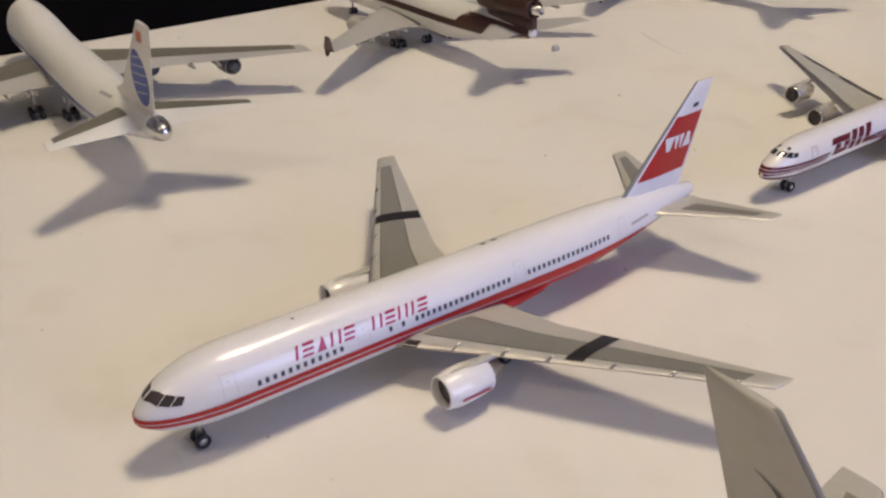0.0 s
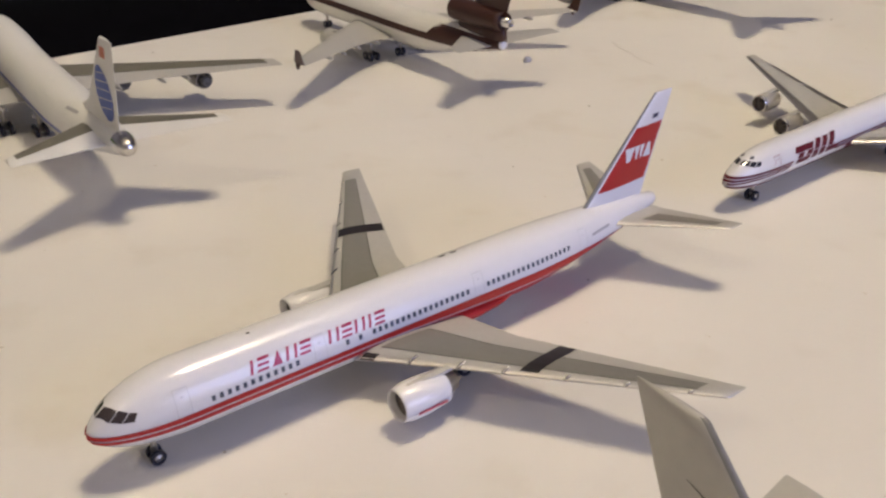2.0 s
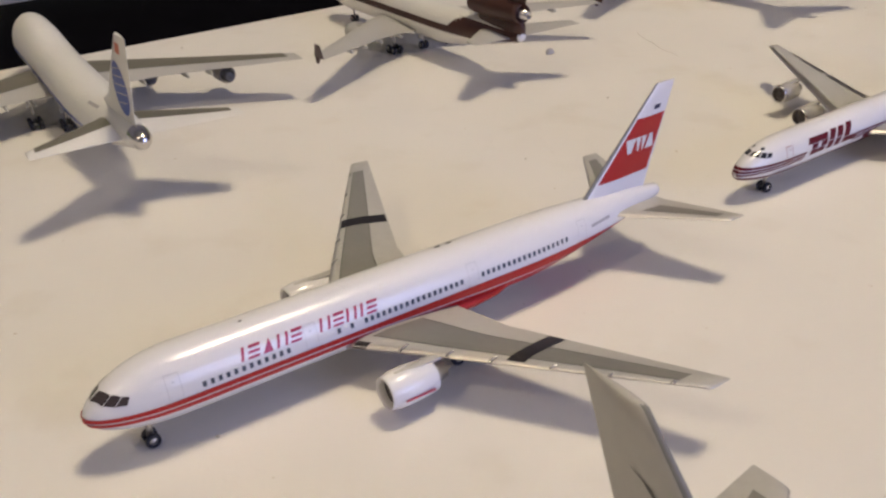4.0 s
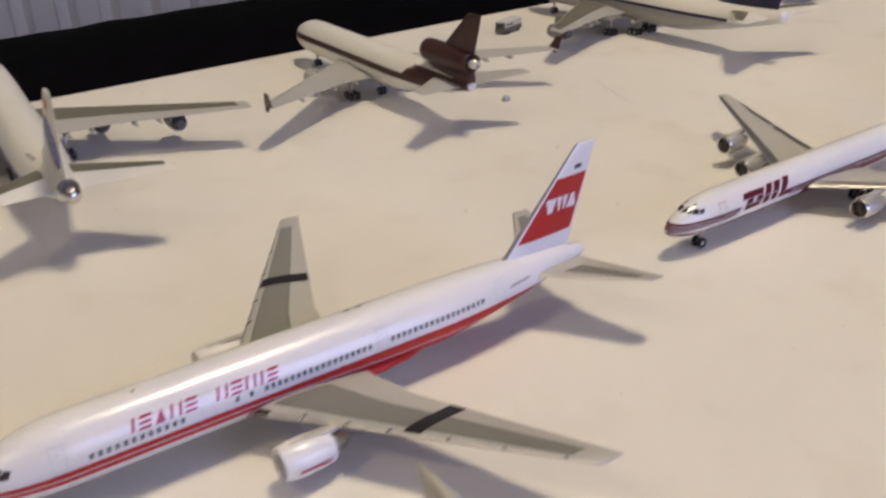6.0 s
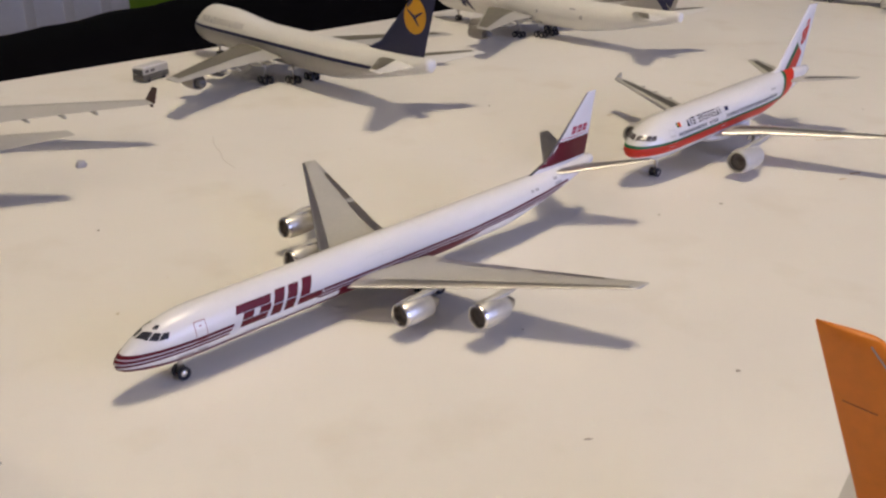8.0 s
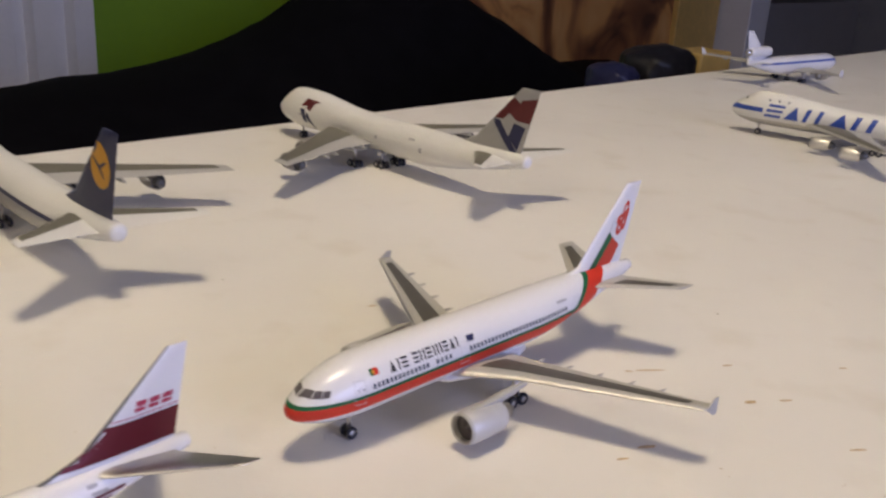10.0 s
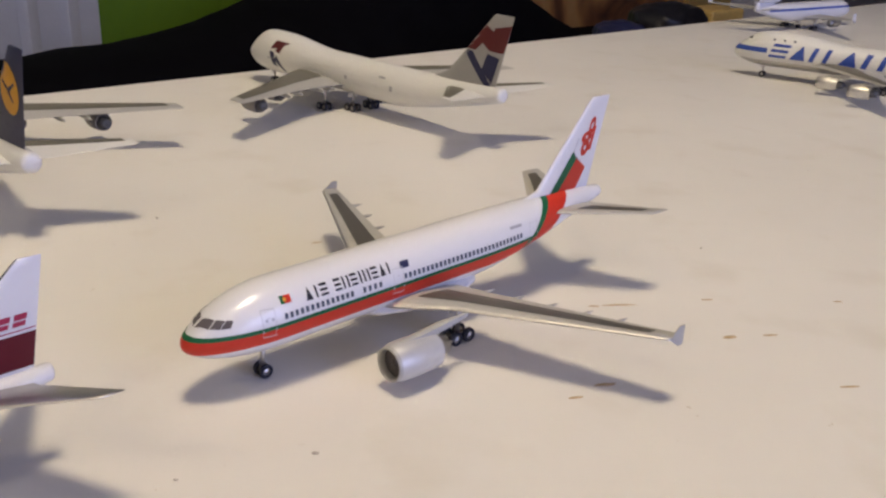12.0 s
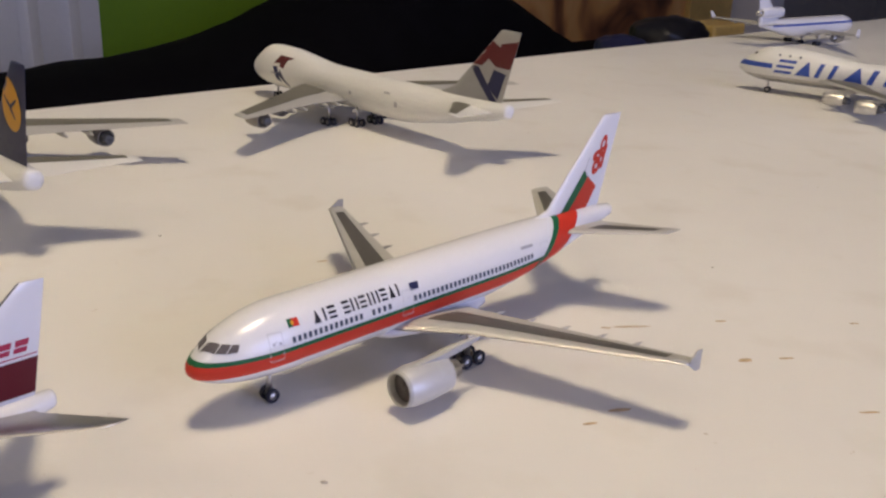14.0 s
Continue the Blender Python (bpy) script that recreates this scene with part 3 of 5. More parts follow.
# black cloth-covered sofa between the table and the radiator
REACH = 1.0
sofa = new("sofa")
sofa.matrix_world = Matrix.Translation(spot(0.6, 0.9, -0.74))
tagged(sofa, "black cloth covered sofa standing behind the table", "sofa")
sofa_inv = sofa.matrix_world.inverted()
TOPS = [(-2.3, -0.19), (0.3, -0.18), (0.6, -0.178), (0.70, -0.170), (0.80, -0.161), (0.87, -0.157), (0.95, -0.149), (1.04, -0.135), (1.13, -0.109), (1.19, -0.082), (1.31, -0.02), (1.43, 0.010), (1.56, -0.008), (1.71, -0.07), (1.80, -0.12), (1.90, -0.158), (1.935, -0.20), (2.06, -0.22), (2.31, -0.21), (2.42, -0.30)]


def cloth_top(u):
    for (a, za), (b, zb) in zip(TOPS, TOPS[1:]):
        if u <= b:
            k = (u - a) / (b - a)
            return za + (zb - za) * k * (0.6 + 0.4 * k * (3 - 2 * k))
    return TOPS[-1][1]


bm = bmesh.new()
rings = []
for i in range(161):
    u = -2.3 + 4.72 * i / 160
    top = cloth_top(u)
    row = []
    for v, f in ((0.76, -9), (0.77, 0.45), (0.80, 0.72), (0.86, 0.9), (0.95, 0.98), (1.06, 1.0), (1.14, 0.97), (1.25, 0.85), (1.40, 0.6), (1.48, 0.3), (1.50, -9)):
        z = -0.74 if f == -9 else (top + 0.53) * f - 0.53
        w = 0.006 * noise.noise(Vector((u * 4, v * 6, 0))) + 0.003 * noise.noise(Vector((u * 13, v * 13, 3)))
        row.append(spot(u, v + w, z + (w if f != -9 else 0)))
    rings.append(row)
loft(bm, rings, closed=True, caps=(True, True))
ob = part("backrest", bm, CLOTH)
ob.parent, ob.matrix_parent_inverse = sofa, sofa_inv
ob = slab("seat", -2.2, 0.95, 0.10, 0.75, -0.66, -0.36, CLOTH, bevel=0.03)
ob.parent, ob.matrix_parent_inverse = sofa, sofa_inv
for u in (-2.1, 0.85):
    for v in (0.14, 0.66):
        ob = slab("foot", u, u + 0.05, v, v + 0.05, -0.74, -0.66, WOOD)
        ob.parent, ob.matrix_parent_inverse = sofa, sofa_inv

REACH = 1.84
# framed picture in browns, leaning far behind the table's corner
def picture_material():
    m, nt, b = nodes_of("brown_printed_picture")
    L = nt.links
    tc = nt.nodes.new("ShaderNodeTexCoord")
    n1 = nt.nodes.new("ShaderNodeTexNoise")
    n1.inputs["Scale"].default_value, n1.inputs["Detail"].default_value, n1.inputs["Distortion"].default_value = 3.2, 3.0, 1.6
    r = nt.nodes.new("ShaderNodeValToRGB")
    el = r.color_ramp.elements
    el[0].position, el[0].color = 0.30, (0.10, 0.04, 0.02, 1)
    el[1].position, el[1].color = 0.70, (0.80, 0.50, 0.20, 1)
    for p, c in ((0.40, (0.30, 0.12, 0.045, 1)), (0.48, (0.66, 0.32, 0.10, 1)), (0.58, (0.74, 0.41, 0.15, 1))):
        e = el.new(p)
        e.color = c
    L.new(tc.outputs["Object"], n1.inputs["Vector"])
    L.new(n1.outputs["Fac"], r.inputs["Fac"])
    L.new(r.outputs[0], b.inputs["Base Color"])
    b.inputs["Roughness"].default_value = 0.45
    return m


pic = new("framed_picture")
pic.matrix_world = Matrix.Translation(spot(1.4, 0.5, -0.35))
tagged(pic, "large framed picture in blurred browns with yellow frame", "picture")
pic_inv = pic.matrix_world.inverted()
for nm, a, m2 in (("canvas", (0.98, 1.70, 0.512, 0.53, -0.32, 0.40), picture_material()), ("frame_post", (1.70, 1.85, 0.50, 0.54, -0.36, 0.44), WOODY), ("frame_post", (0.935, 0.98, 0.50, 0.54, -0.36, 0.44), WOODY),
                  ("frame_rail", (0.98, 1.70, 0.50, 0.54, 0.40, 0.44), WOODY), ("frame_rail", (0.98, 1.70, 0.50, 0.54, -0.36, -0.32), WOODY)):
    ob = slab(nm, *a, m2, bevel=0.004 if nm != "canvas" else 0.0)
    ob.parent, ob.matrix_parent_inverse = pic, pic_inv
post = slab("door_1", 1.862, 1.94, 0.44, 0.77, -0.74, 1.60, RADM, bevel=0.006, kind="structure", label="white painted door frame post")
shelf = new("shelf_unit")
shelf.matrix_world = Matrix.Translation(spot(2.2, 1.0, -0.74))
tagged(shelf, "low white shelf unit, its shaded gap backed in black", "shelf")
shelf_inv = shelf.matrix_world.inverted()
# the black back sheet stands in for shade inside the gap
for nm, a, m2 in (("board", (1.98, 3.6, 0.92, 1.20, 0.03, 0.16), WALLW), ("board", (1.98, 3.6, 0.92, 1.20, -0.74, -0.06), WALLW), ("back", (1.98, 3.6, 1.19, 1.21, -0.06, 0.03), LEATHER), ("side", (3.6, 3.64, 0.92, 1.2, -0.74, 0.16), WALLW), ("side", (1.95, 1.98, 0.92, 1.2, -0.74, 0.16), WALLW)):
    ob = slab(nm, *a, m2, bevel=0.002)
    ob.parent, ob.matrix_parent_inverse = shelf, shelf_inv


def blob(name, u, v, z, ru, rv, rz, material, label, category):
    bm = bmesh.new()
    bmesh.ops.create_icosphere(bm, subdivisions=4, radius=1)
    for w in bm.verts:
        c = w.co
        q = 1 + 0.10 * noise.noise(c * 2.1) + 0.04 * noise.noise(c * 6)
        p = [math.copysign(abs(k) ** 0.75, k) for k in c]
        w.co = spot(u + p[0] * ru * q, v + p[1] * rv * q, max(z - rz * 0.92, z + p[2] * rz * q))
    return tagged(part(name, bm, material), label, category)


REACH = 1.0
slab("stool", 1.165, 1.50, 0.24, 0.37, -0.74, -0.100, BROWN, bevel=0.008, label="square dark brown wooden stool beside the table", category="stool")
slab("wooden_box", 1.385, 1.475, 0.27, 0.33, -0.0995, -0.044, WOODY, bevel=0.004, label="low pale wooden box standing on the stool", category="box")
blob("bag", 1.314, 0.30, -0.064, 0.060, 0.045, 0.033, LEATHER, "rounded black leather bag lying on the stool", "bag")
blob("pouch", 1.205, 0.30, -0.074, 0.030, 0.035, 0.024, NAVY, "small dark blue cloth pouch on the stool", "pouch")

# the lamps above: a white glass shade on a stem each
SHADE = bpy.data.materials.new("glowing_lamp_glass")
SHADE.use_nodes = True
bs = SHADE.node_tree.nodes["Principled BSDF"]
bs.inputs["Base Color"].default_value = (0.9, 0.85, 0.75, 1)
bs.inputs["Emission Color"].default_value = (1.0, 0.84, 0.60, 1)
bs.inputs["Emission Strength"].default_value = 15.0
for at in (LAMP, LAMP_B):
    lamp = new("ceiling_lamp")
    lamp.location = (at[0], at[1], 1.66)
    tagged(lamp, "round ceiling lamp with a glowing white shade", "lamp")
    bm = bmesh.new()
    loft(bm, [[Vector((r * math.cos(t), r * math.sin(t), z)) for t in [2 * math.pi * i / 24 for i in range(24)]] for r, z in ((0.067, -0.452), (0.09, -0.43), (0.10, -0.39), (0.07, -0.33), (0.02, -0.31))], caps=(False, True))
    part("shade", bm, SHADE, lamp)
    bm = bmesh.new()
    loft(bm, [[Vector((r * math.cos(t), r * math.sin(t), z)) for t in [2 * math.pi * i / 16 for i in range(16)]] for r, z in ((0.008, -0.31), (0.008, -0.02), (0.045, -0.02), (0.045, 0.0))], caps=(True, True))
    part("stem", bm, DULL, lamp)

# ---- model airliners ----
# long white twinjet with red cheat line
def red_twin():
    r = root_at("model_airliner", 0.013, 6.527, 218.5, "white die-cast twinjet airliner with red cheat line and fin", "airliners in the front row")
    b = Body(53.3, 2.52, 2.60, 2.76, 4.72, 4.12, 6.6, 17.0, 5.65, 0.6, fat=0.66)
    sharp(part("fuselage", b.mesh(), WHITE, r, "glossy white fuselage"), 60)
    aft = lambda s: min(1, max(0, (s - 20) / 12))  # noqa: E731
    cut = lambda s: 3.98 - 0.52 * aft(s)  # noqa: E731
    print_part("cheat_line", r, RED, band(b, 0.02, 50.5, lambda s: cut(s) + 0.05 + 0.02 * aft(s), lambda s: 4.32 + 0.16 * min(1, s / 6), 110), "red stripe along the fuselage")
    print_part("lower_line", r, RED, band(b, 0.02, 50.5, lambda s: 3.62 - 0.16 * min(1, s / 8) - 1.06 * aft(s), lambda s: cut(s) - 0.06, 110), "lower red stripe")
    print_part("window_strip", r, WIN, window_row(b, [(7.7, 14.0, 12), (18.1, 18.1, 1), (19.2, 19.2, 1), (20.4, 29.2, 18), (31.3, 40.4, 18)], 4.93, 0.27, 0.40, 0.010))
    print_parts("door_outline", r, FAINT, doors(b, (5.7, 15.9, 30.4, 42.4), 4.55, 6.35, 0.04))
    print_parts("title_block", r, CRIMSON, blocks(b, 10.4, 15.15, 5.50, 6.35, "istps", 0.24, 0.21) + blocks(b, 16.6, 21.4, 5.50, 6.35, "pspis", 0.24, 0.21))
    print_parts("cockpit_pane", r, BROWNGLASS, glazing(b, [[(0.74, 86), (1.24, 41), (1.90, 54), (1.42, 86)], [(1.30, 39.5), (1.87, 26), (2.46, 39), (1.97, 53)], [(1.93, 25), (2.62, 19), (2.92, 32), (2.53, 38)]]))
    bm = bmesh.new()
    loft(bm, [[P(s, 2.58 * k * math.cos(q), 2.75 + 0.95 * k * math.sin(q)) for q in [2 * math.pi * i / 28 for i in range(28)]] for s, k in ((18.6, 0.3), (20, 0.75), (22, 0.95), (25, 1.0), (28, 1.0), (30.5, 0.98), (33, 0.86), (35, 0.6), (36.4, 0.15))], caps=(True, True))
    for fc in bm.faces:
        c = fc.calc_center_median()
        fc.material_index = 1 if c.x < -24 * S and c.z > 2.3 * S else 0
    part("belly_fairing", bm, [WHITE, RED], r, "white fairing with a red painted rear")
    ws = wings(r, [(0.8, 17.6, 11.4, 3.0, 1.05), (2.5, 19.0, 9.8, 3.15, 0.95), (8.0, 22.9, 6.7, 3.75, 0.62), (23.5, 33.8, 2.0, 5.15, 0.22)], GREYW, PANEL, EDGE, (0.12, 0.925), (0.16, 0.60), label="light grey wing with bright metal leading edge", lift=0.45)
    for bl, w in ws:
        bm = bmesh.new()
        out = 0.0 if bl.side > 0 else 0.8
        sheet(bm, bl.deck(), [(12.1 + out, 0.06), (13.2 + out, 0.06), (12.5 + out, 0.975), (11.3 + out, 0.975)], 4, 16, EPS * 2.2)
        part("wing_band", bm, BLACK, w, "black band across the wing")
        for y in (5.6, 8.6, 11.3, 14.9, 18.2, 21.6):
            bm = bmesh.new()
            loft(bm, [[bl.top(y + q * 0.11, u, 0.05 + 0.09 * (1 - abs(q))) for q in (-1, -0.4, 0.4, 1)] for u in (0.0, 0.03, 0.07, 0.10)], closed=False)
            part("slat_fitting", bm, SILVER, w)
        bm = bmesh.new()
        sheet(bm, bl.deck(), [(2.5, 0.0), (3.4, 0.0), (3.4, 0.06), (2.5, 0.06)], 3, 3, EPS * 2)
        part("landing_light", bm, DARK, w)
    tailplane(r, [(0.6, 46.2, 6.8, 5.15, 0.55), (1.5, 47.0, 6.0, 5.2, 0.5), (9.25, 52.7, 1.9, 6.0, 0.18)])
    fb, fo = make_fin(r, 5.5, 42.68, 8.75, 15.95, 52.45, 2.35, WHITE, PANEL, fillet=2.4)
    for sg in (1, -1):
        fn = fb.skin(sg)
        bm = bmesh.new()
        lo, hi = 8.15, 13.25
        le = lambda z: fb.sec(z)[1]  # noqa: E731
        te = lambda z: fb.sec(z)[1] + fb.sec(z)[2]  # noqa: E731
        sheet(bm, fn, [(le(lo) + 0.6, lo), (te(lo) - 0.35, lo), (te(hi) - 0.12, hi), (le(hi) + 0.35, hi)], 10, 16, EPS)
        part("fin_panel", bm, RED, fo, "red painted panel on the fin")
        for q in ([(49.1, 10.25), (49.6, 10.25), (50.2, 11.55), (48.95, 11.55)], [(50.35, 10.25), (50.5, 10.25), (50.85, 11.55), (50.2, 11.55)], [(50.95, 10.25), (51.1, 10.25), (51.55, 11.55), (50.95, 11.55)], [(51.35, 10.25), (52.5, 10.25), (52.35, 11.55), (51.95, 11.55)]):
            bm = bmesh.new()
            sheet(bm, fn, q, 3, 3, EPS * 2)
            part("fin_block", bm, WHITE, fo, "white block of the printed mark")
        bm = bmesh.new()
        sheet(bm, fn, [(52.2, 13.75), (53.0, 13.75), (53.1, 14.15), (52.3, 14.15)], 2, 2, EPS * 2)
        part("flag_print", bm, NAVY, fo)
    eng = [engine(r, 18.5, sg * 7.9, 2.40, 1.33, 5.5, WHITE, WHITE, 3.9, CRIMSON, label="white cowled jet engine") for sg in (1, -1)]
    gear(r, "nose_gear", 4.0, 0, 2.6, PAIR, 0.55, 0.42)
    for sg in (1, -1):
        gear(r, "main_gear", 27.4, sg * 4.65, 3.0, BOGIE, door=GREYW)
    for s, y, ra, rb in ((28.9, -0.45, 0.32, 0.17), (30.0, -0.45, 0.32, 0.17), (11.6, 0.2, 0.14, 0.1)):
        bm = bmesh.new()
        zc, ht, hb, w2 = b.at(s)
        disc(bm, lambda a, c, e: P(a, c, zc + ht * math.sqrt(max(0, 1 - (c / w2) ** 2)) + e), s, y, ra, rb, EPS * 2, 14)
        part("roof_vent", bm, BLACK, r)
    print_part("registration_bar", r, LINE, both(lambda bm, sd: sheet(bm, b.skin(sd), [(43.6, 5.35), (46.0, 5.5), (46.0, 5.75), (43.6, 5.6)], 4, 1, EPS)))
    return r


# stretched four-engined freighter with maroon lines
def maroon_quad():
    r = root_at("model_airliner", 5.134, 10.697, 219.0, "white die-cast four-engined freighter with maroon stripes", "airliners in the front row")
    b = Body(58.3, 1.87, 2.08, 2.28, 3.98, 3.22, 7.0, 16.0, 6.2, 0.6, rise=0.010, fat=0.66)
    sharp(part("fuselage", b.mesh(), WHITE, r, "glossy white fuselage"), 60)
    up = lambda s: 0.013 * s + 0.052 * max(0, s - 37) + 0.26 * max(0, 1 - s / 26)  # noqa: E731
    for k, (lo, hi) in enumerate(((3.50, 3.75), (3.20, 3.40), (2.92, 3.09))):
        for s0, s1 in ((0.03, 9.2 - 0.2 * k), (17.6 + 0.3 * (2 - k), 53.0 - k)):
            print_part("side_stripe", r, MAROON, band(b, s0, s1, lambda s, lo=lo: lo + up(s), lambda s, hi=hi: hi + up(s), 80))
    print_part("belly_stripe", r, MAROON, band(b, 0.10, 20.0, lambda s: 2.36 + 0.38 * max(0, 1 - s / 4), lambda s: 2.62 + 0.42 * max(0, 1 - s / 4), 60))
    print_part("wing_root_flash", r, MAROON, band(b, 20.0, 38.0, lambda s: 2.0 + 1.3 * max(0, (s - 31) / 7) ** 1.5, lambda s: 3.45, 40))

    lean = lambda s, z: (s + 0.42 * (z - 3.5), z)  # noqa: E731
    slab4 = lambda s0, s1, z0, z1: [lean(s0, z0), lean(s1, z0), lean(s1, z1), lean(s0, z1)]  # noqa: E731
    marks = (slab4(9.75, 12.25, 3.45, 3.98), slab4(9.75, 10.75, 4.05, 4.60), slab4(11.35, 12.40, 4.05, 4.60), slab4(8.95, 12.25, 4.66, 5.28),
             slab4(12.65, 13.65, 3.45, 4.28), slab4(12.65, 13.65, 4.36, 5.40), slab4(14.0, 15.0, 3.45, 4.28), slab4(14.0, 15.0, 4.36, 5.40),
             slab4(15.4, 17.9, 3.45, 4.05), slab4(15.4, 16.4, 4.13, 5.50))
    for quad in marks:
        for side in (1, -1):
            print_part("title_block", r, MAROON, lambda bm: sheet(bm, b.skin(side), quad, 6, 4, EPS * 1.6), "maroon block of the printed mark")
    print_parts("door_outline", r, REDLINE, doors(b, (6.35,), 3.72, 5.25, 0.06))
    print_parts("cargo_door_outline", r, FAINT, doors(b, (25.0,), 3.9, 5.3, 0.02, width=3.6))
    print_parts("cockpit_pane", r, GLASS, glazing(b, [[(1.78, 85), (2.32, 50), (2.95, 61), (2.45, 86)], [(2.42, 48), (2.95, 34), (3.45, 46), (3.02, 58)], [(3.05, 33), (3.75, 27), (4.0, 40), (3.55, 45)], [(3.0, 71), (3.3, 62), (3.65, 68), (3.4, 77)]]))
    ws = wings(r, [(0.6, 20.2, 10.8, 3.0, 0.95), (1.9, 21.0, 9.9, 3.1, 0.85), (7.0, 24.4, 7.4, 3.75, 0.6), (22.4, 34.4, 1.9, 5.6, 0.2)], GREYW, None, EDGE, back=DULL, label="light grey wing with polished leading edge")
    for bl, w in ws:
        bm = bmesh.new()
        sheet(bm, bl.deck(), [(2.0, 0.03), (21.8, 0.03), (21.8, 0.20), (2.0, 0.13)], 30, 4, EPS)
        part("leading_edge_panel", bm, DULL, w, "worn metal leading edge panel")
    tailplane(r, [(0.5, 50.8, 6.2, 6.1, 0.5), (1.2, 51.6, 5.6, 6.15, 0.45), (7.3, 58.3, 1.7, 7.55, 0.16)], DULL, None)
    fb, fo = make_fin(r, 6.6, 49.3, 8.1, 14.0, 57.1, 1.6, WHITE, PANEL_D, th=0.6, fillet=1.8)
    for sg in (1, -1):
        fn = fb.skin(sg)
        le = lambda z: fb.sec(z)[1]  # noqa: E731
        te = lambda z: fb.sec(z)[1] + fb.sec(z)[2]  # noqa: E731
        bm = bmesh.new()
        sheet(bm, fn, [(le(7.0) + 0.35, 7.0), (te(7.0) - 0.02, 7.0), (te(9.3) - 0.02, 9.3), (le(9.3) + 0.25, 9.3)], 10, 10, EPS)
        part("fin_panel", bm, MAROON, fo, "maroon painted lower fin")
        bm = bmesh.new()
        sheet(bm, fn, [(le(9.5) + 0.3, 9.5), (te(9.5) - 0.1, 9.5), (te(9.58) - 0.1, 9.58), (le(9.58) + 0.3, 9.58)], 8, 1, EPS)
        part("fin_line", bm, CRIMSON, fo)
        for k in range(3):
            a = 54.4 + k * 1.02
            for lo, hi, sh in ((9.82, 10.14, 0.0), (10.22, 10.62, 0.14)):
                bm = bmesh.new()
                sheet(bm, fn, [(a + sh, lo), (a + sh + 0.78, lo), (a + sh + 0.88, hi), (a + sh + 0.08, hi)], 3, 1, EPS)
                part("fin_block", bm, CRIMSON, fo, "red block of the printed mark")
    for sg in (1, -1):
        engine(r, 21.5, sg * 7.75, 2.34, 1.12, 4.6, ENGM, SILVER, 3.75, label="dull bare metal jet engine")
        engine(r, 25.0, sg * 13.4, 3.04, 1.12, 4.6, ENGM, SILVER, 4.5, label="dull bare metal jet engine")
        gear(r, "main_gear", 29.6, sg * 3.2, 2.9, BOGIE, door=GREYW)
    gear(r, "nose_gear", 5.2, 0, 2.4, PAIR, 0.56, 0.42, hubs=SILVER)
    small_marks(b, r, ((46.3, 5.35, 0.4, 0.28), (47.0, 5.35, 0.6, 0.28), (50.4, 5.75, 0.7, 0.28), (50.6, 5.2, 1.2, 0.28), (4.4, 2.62, 1.3, 0.28), (6.0, 2.66, 0.9, 0.28)))
    return r


